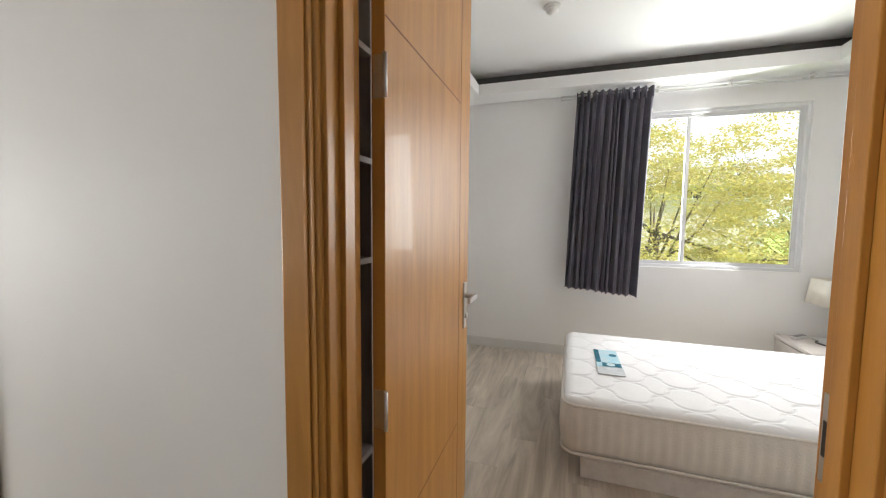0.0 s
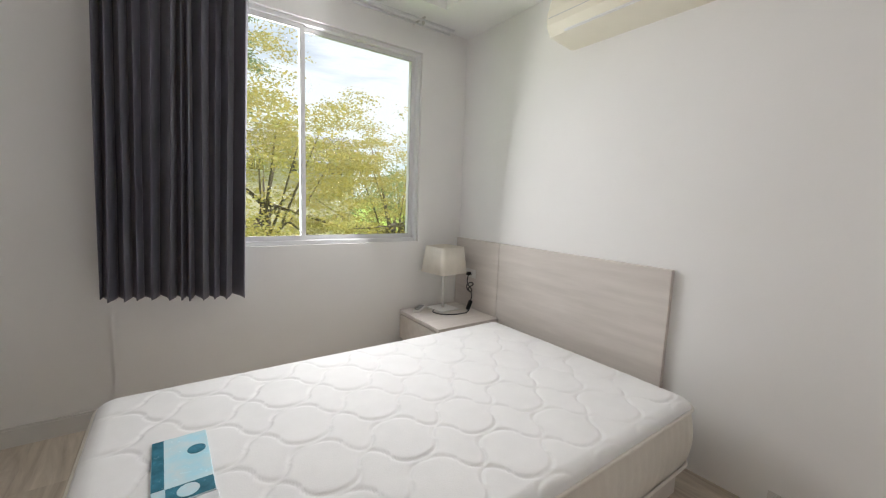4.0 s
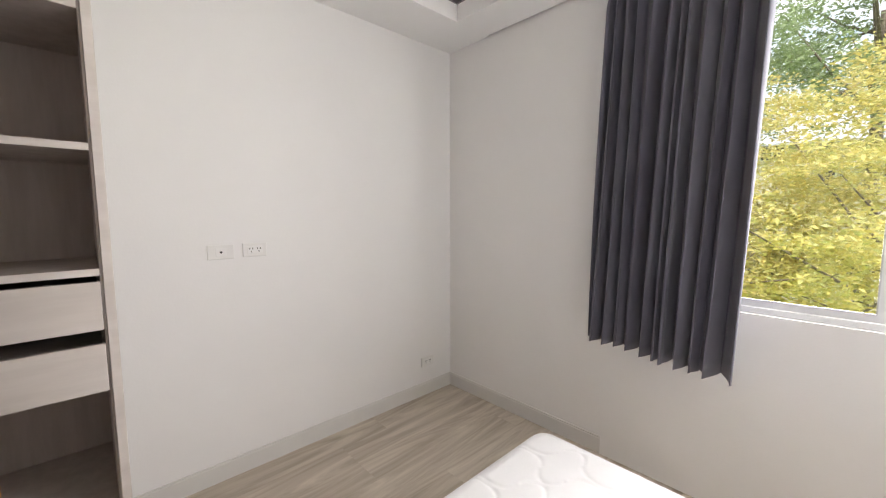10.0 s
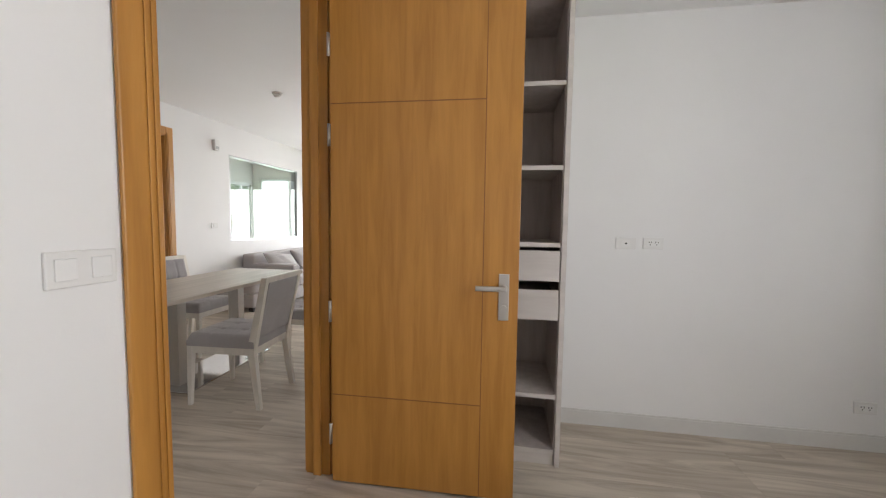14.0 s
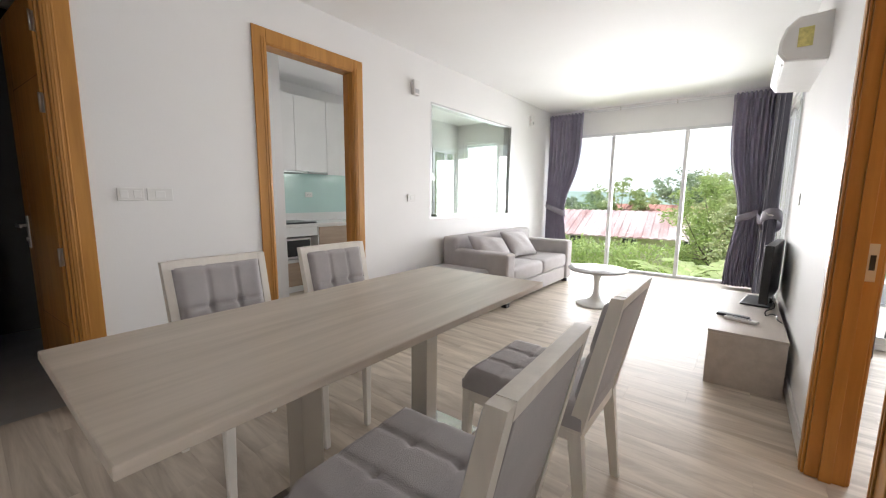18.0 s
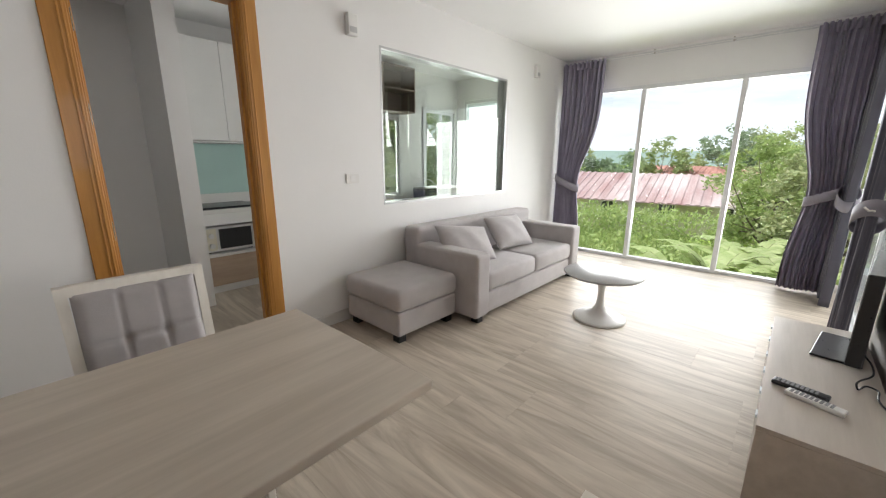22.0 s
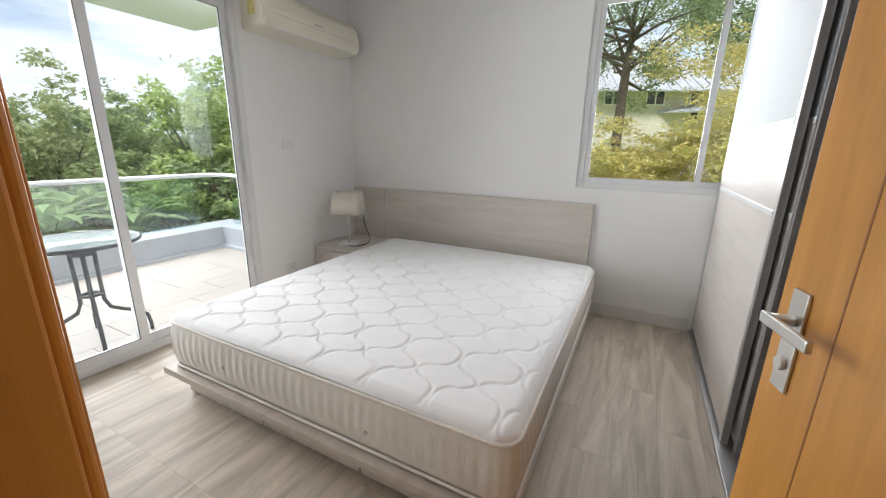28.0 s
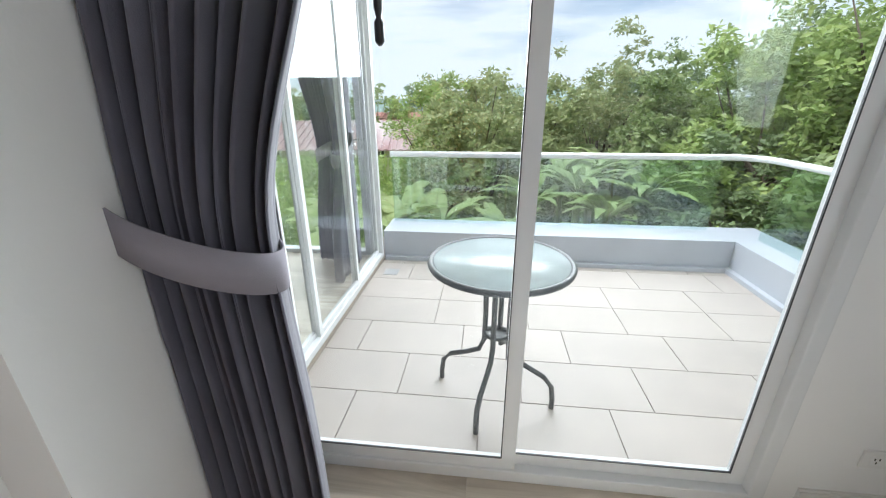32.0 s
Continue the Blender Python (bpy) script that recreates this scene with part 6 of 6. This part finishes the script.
# houses with rusty roofs
def roof_sheets(name):
    """Old corrugated sheets: pale pinkish metal with red rust, uneven from sheet to sheet."""
    m = material(name, (0.42, 0.355, 0.355), 0.75, vary=0.2, scale=0.42, bump=0.2, bump_scale=20, stretch=(1.2, 0.35, 0.35), grain=(0.28, 0.155, 0.15))
    n, l = m.node_tree.nodes, m.node_tree.links
    b = n["Principled BSDF"]
    src = b.inputs["Base Color"].links[0].from_socket
    ge = n.new("ShaderNodeNewGeometry")
    hs = n.new("ShaderNodeHueSaturation")
    mr = n.new("ShaderNodeMapRange")
    mr.inputs["To Min"].default_value, mr.inputs["To Max"].default_value = 0.9, 1.1
    l.new(ge.outputs["Random Per Island"], mr.inputs["Value"])
    l.new(mr.outputs["Result"], hs.inputs["Value"])
    l.new(src, hs.inputs["Color"])
    l.new(hs.outputs["Color"], b.inputs["Base Color"])
    return m


M_ROOF = roof_sheets("rusty_red_roof")
M_ROOF_RED = material("red_tile_roof", (0.40, 0.20, 0.17), 0.8, vary=0.12, scale=0.8)
M_HOUSE = material("cream_house_wall", (0.58, 0.53, 0.45), 0.9, vary=0.08, scale=1)
M_PANE_DARK = material("dark_window_pane", (0.05, 0.05, 0.055), 0.2, vary=0.1)


def house(m, length, depth, eave, ridge, roof_mat, label, windows=6):
    """A low house along its own x with a gable roof and a row of windows towards +y."""
    t = thing("house", m, label, "house")
    part("wall", block(-length / 2, length / 2, -depth / 2, depth / 2, 0, eave), M_HOUSE, t)
    bm = bmesh.new()
    o = 0.9
    sheets = int(length / 1.0)
    for s in (-1, 1):
        for i in range(sheets * 4):
            x0 = -length / 2 - o + i * (length + 2 * o) / (sheets * 4)
            x1 = x0 + (length + 2 * o) / (sheets * 4)
            w = 0.05 if i % 2 else 0.0
            y1 = s * (depth / 2 + o)
            ze = eave - o * (ridge - eave) / (depth / 2)
            vs = [bm.verts.new(p) for p in ((x0, 0, ridge + w), (x1, 0, ridge + w), (x1, y1, ze + w), (x0, y1, ze + w), (x0, 0, ridge - 0.06), (x1, 0, ridge - 0.06), (x1, y1, ze - 0.06), (x0, y1, ze - 0.06))]
            for f in ((0, 1, 2, 3), (7, 6, 5, 4), (3, 2, 6, 7), (0, 3, 7, 4), (1, 2, 6, 5)):
                bm.faces.new([vs[k] for k in f])
    part("roof", bm, roof_mat, t, "corrugated weathered roof")
    for s in (-1, 1):
        bm = bmesh.new()
        v = [bm.verts.new(p) for p in ((s * length / 2, -depth / 2, eave), (s * length / 2, depth / 2, eave), (s * length / 2, 0, ridge - 0.07))]
        w = [bm.verts.new((p.co.x - s * 0.1, p.co.y, p.co.z)) for p in v]
        bm.faces.new(v), bm.faces.new(w[::-1])
        for k in range(3):
            bm.faces.new((v[k], v[(k + 1) % 3], w[(k + 1) % 3], w[k]))
        part("gable", bm, M_HOUSE, t)
    for i in range(windows):
        x = -length / 2 + (i + 0.5) * length / windows
        wf = part("window", block(x - 0.55, x + 0.55, depth / 2 + 0.001, depth / 2 + 0.04, eave - 1.25, eave - 0.4, 0.01), M_WHITE, t)
        for k in (-1, 1):
            part("pane", block(x + k * 0.26 - 0.22, x + k * 0.26 + 0.22, depth / 2 + 0.041, depth / 2 + 0.05, eave - 1.19, eave - 0.46), M_PANE_DARK, wf)
    return t


house(pose(-36.0, -3.0, GZ, 0, 0, -84), 34, 9.0, 2.6, 4.05, M_ROOF, "long low house with a rusty red corrugated roof", 9)
lean = bpy.data.objects["house"]
part("awning", block(-4.2, 0.6, 4.55, 6.1, 1.30, 1.36), M_WHITE, lean, "white sheet awning").matrix_basis = pose(0, 0.5, 0.9, -10)
for x in (-4.0, 0.4):
    part("awning_post", block(x - 0.05, x + 0.05, 6.2, 6.3, 0.0, 1.45), M_HOUSE, lean)
house(pose(-50.0, 1.0, GZ, 0, 0, -70), 9, 7, 2.6, 4.3, M_ROOF_RED, "small house with a red tiled roof", 3)
house(pose(-52.0, -7.0, GZ, 0, 0, -100), 10, 7, 2.6, 4.4, M_ROOF_RED, "small house with a red tiled roof", 3)
house(pose(-48.0, -27.0, GZ, 0, 0, -70), 10, 7, 3.6, 5.4, material("white_metal_roof", (0.62, 0.64, 0.66), 0.5, vary=0.05, scale=1), "house with a pale metal roof", 3)
house(pose(5.5, 33.0, GZ, 0, 0, 175), 13, 8, 8.0, 10.0, material("grey_roof", (0.36, 0.37, 0.39), 0.6, vary=0.06, scale=1), "tall white house with a grey roof behind the trees", 5)
house(pose(-4.5, 32.0, GZ, 0, 0, 200), 10, 8, 9.2, 11.4, bpy.data.materials["grey_roof"], "tall white house with a grey roof behind the trees", 4)


# banana plants
def banana(m, label, seed, n=9, height=2.6, leaf=2.0, width=0.2, arch=0.5):
    rng = random.Random(seed)
    t = thing("banana_plant", m, label, "plant", "banana plants below the windows")
    part("stem", tube(bmesh.new(), [(0, 0, 0), (0.03, 0.02, height * 0.5), (0.05, 0.0, height)], [0.13, 0.11, 0.07], 10), M_STEM, t)
    for k in range(n):
        a = 2 * math.pi * k / n * 2.4 + rng.uniform(-0.3, 0.3)
        up = rng.uniform(0.85, 1.5)
        ln = leaf * rng.uniform(0.8, 1.15)
        bm = bmesh.new()
        steps = 22
        pos, ang = Vector((0.05, 0, height - 0.05)), up
        rows = []
        for i in range(steps + 1):
            s = i / steps
            wdt = width * math.sin(math.pi * min(1, max(0, (s - 0.14) / 0.86)) ** 0.8) + 0.012
            d = Vector((math.cos(a) * math.cos(ang), math.sin(a) * math.cos(ang), math.sin(ang)))
            sd = Vector((-math.sin(a), math.cos(a), 0))
            rows.append((pos.copy(), sd, wdt, d))
            pos = pos + d * ln / steps
            ang -= arch * (0.5 + up) / steps * (1.0 + s)
        for side in (-1, 1):
            sag = 0.0
            for i, ((p0, s0, w0, d0), (p1, s1, w1, d1)) in enumerate(zip(rows, rows[1:])):
                if rng.random() < 0.35:
                    sag = rng.uniform(-0.05, 0.22)
                gap = 0.12 if rng.random() < 0.4 else 0.0
                q = []
                for p, sv, w, dd, e in ((p0, s0, w0, d0, gap), (p1, s1, w1, d1, -gap)):
                    tip = dd * (0.16 * w + e * 0.06)
                    q.append((bm.verts.new(p), bm.verts.new(p + sv * side * w * 0.55 + Vector((0, 0, 0.14 * w - 0.3 * sag * w)) + tip * 0.5),
                              bm.verts.new(p + sv * side * w + Vector((0, 0, 0.08 * w - sag * w * 1.4)) + tip)))
                for k2 in (0, 1):
                    bm.faces.new((q[0][k2], q[0][k2 + 1], q[1][k2 + 1], q[1][k2])).smooth = True
        part("midrib", tube(bmesh.new(), [p for p, sv, w, d in rows[::3]], [0.022 * (1 - 0.13 * i) for i in range(len(rows[::3]))], 5), M_STEM, t)
        part("leaf", bm, M_BANANA, t)
    return t


protos = [banana(pose(-10.0, -0.2, GZ), "banana plant with broad ragged leaves", 1, 8, 2.7, 1.6, 0.2, 0.6), banana(pose(-10.6, -1.5, GZ), "banana plant with broad ragged leaves", 2, 7, 2.5, 1.7, 0.2, 0.75),
          banana(pose(-12.4, 3.6, GZ), "tall banana plant with upright narrow torn leaves", 3, 15, 3.3, 1.5, 0.125, 0.7)]
for i, (k, x, y, s) in enumerate(((0, -10.8, 0.6, 1.0), (0, -9.8, -0.8, 1.03), (1, -11.8, -0.4, 1.06), (1, -9.6, 0.4, 1.1), 
                                 (2, -13.2, 4.6, 1.04), (2, -12.0, 4.9, 0.98), (2, -13.6, 3.4, 1.0), (2, -14.4, 4.4, 1.02), (2, -12.3, 2.6, 0.9), (2, -11.7, 4.1, 0.88), (2, -12.9, 5.8, 0.95),
                                 (0, -11.2, 1.9, 0.9), (0, -11.6, 5.4, 0.95), (1, -11.0, 3.2, 0.85))):
    copy_thing(protos[k], pose(x, y, GZ, 0, 0, 67 * i)).scale = (s, s, s)
# behind the kitchen
for i, (x, y, h, mt) in enumerate(((-6.4, -9.4, 7.8, M_LEAF_GREEN), (-8.4, -9.2, 7.6, M_LEAF_OLIVE), (-10.3, -9.4, 7.9, M_LEAF_GREEN), (-12.2, -9.0, 7.8, M_LEAF_DARK), (-14.2, -9.8, 8.2, M_LEAF_GREEN), (-9.4, -11.8, 8.8, M_LEAF_DARK), (-12.0, -12.0, 8.8, M_LEAF_OLIVE))):
    tree("garden_tree", (x, y, GZ), h, 2.2, h * 0.85, 80, 13000, 0.08, mt, GARDEN_LABELS[mt], 120 + i)
# low shrubs and grass tufts in front of the long house
rng = np.random.default_rng(9)
far = rng.random(420)
cx = -13.5 - 15.5 * far
tall = np.where(cx < -26, 1.1 + 0.7 * np.sin(5 * cx), 0.28)
cen = np.stack([cx, rng.uniform(-14, 8, 420), GZ + tall], -1)
v, f = leaves(cen, np.array([0.8, 0.8, 0.24]), 42000, 0.15, rng, 1.6)
me = bpy.data.meshes.new("undergrowth")
me.from_pydata(v.tolist(), [], f.tolist())
me.materials.append(M_LEAF_FRESH)
tagged(new("undergrowth", me), "rough low green undergrowth in the field", "undergrowth", kind="stuff")


# ---- floor planks ----
plank_meshes = {}


def plank(w, length):
    key = (round(w, 3), round(length, 3))
    if key not in plank_meshes:
        bm = bmesh.new()
        g = 0.0002
        cuboid(bm, g, w - g, g, length - g, -FLOOR_T, 0)
        top = [e for e in bm.edges if all(v.co.z > -1e-6 for v in e.verts)]
        bmesh.ops.bevel(bm, geom=top, offset=0.0003, segments=1, affect='EDGES')
        plank_meshes[key] = mesh_of("plank", bm, M_PLANK)
    return plank_meshes[key]


def lay_planks(x0, x1, y0, y1, seed):
    rnd = random.Random(seed)
    x = x0
    while x < x1 - 1e-6:
        w = min(0.18, x1 - x)
        y = y0
        first = rnd.choice((0.305, 0.61, 0.915, 1.22))
        while y < y1 - 1e-6:
            ln = min(first if y == y0 else 1.22, y1 - y)
            ob = new("plank", plank(w, ln))
            ob.location = (x, y, 0)
            ob.parent = floor_ob
            y += ln
        x += w


floor_ob = bpy.data.objects["floor"]
lay_planks(LX0 - 0.02, LX1, LY0 - 0.12, LY1 + 0.06, 11)
lay_planks(B1X0, B1X1, LY1 + 0.06, B1Y1, 12)
lay_planks(B2X0, B2X1, LY1 + 0.06, B2Y1, 13)
lay_planks(-4.6, -0.9, KY0, LY0 - 0.12, 14)
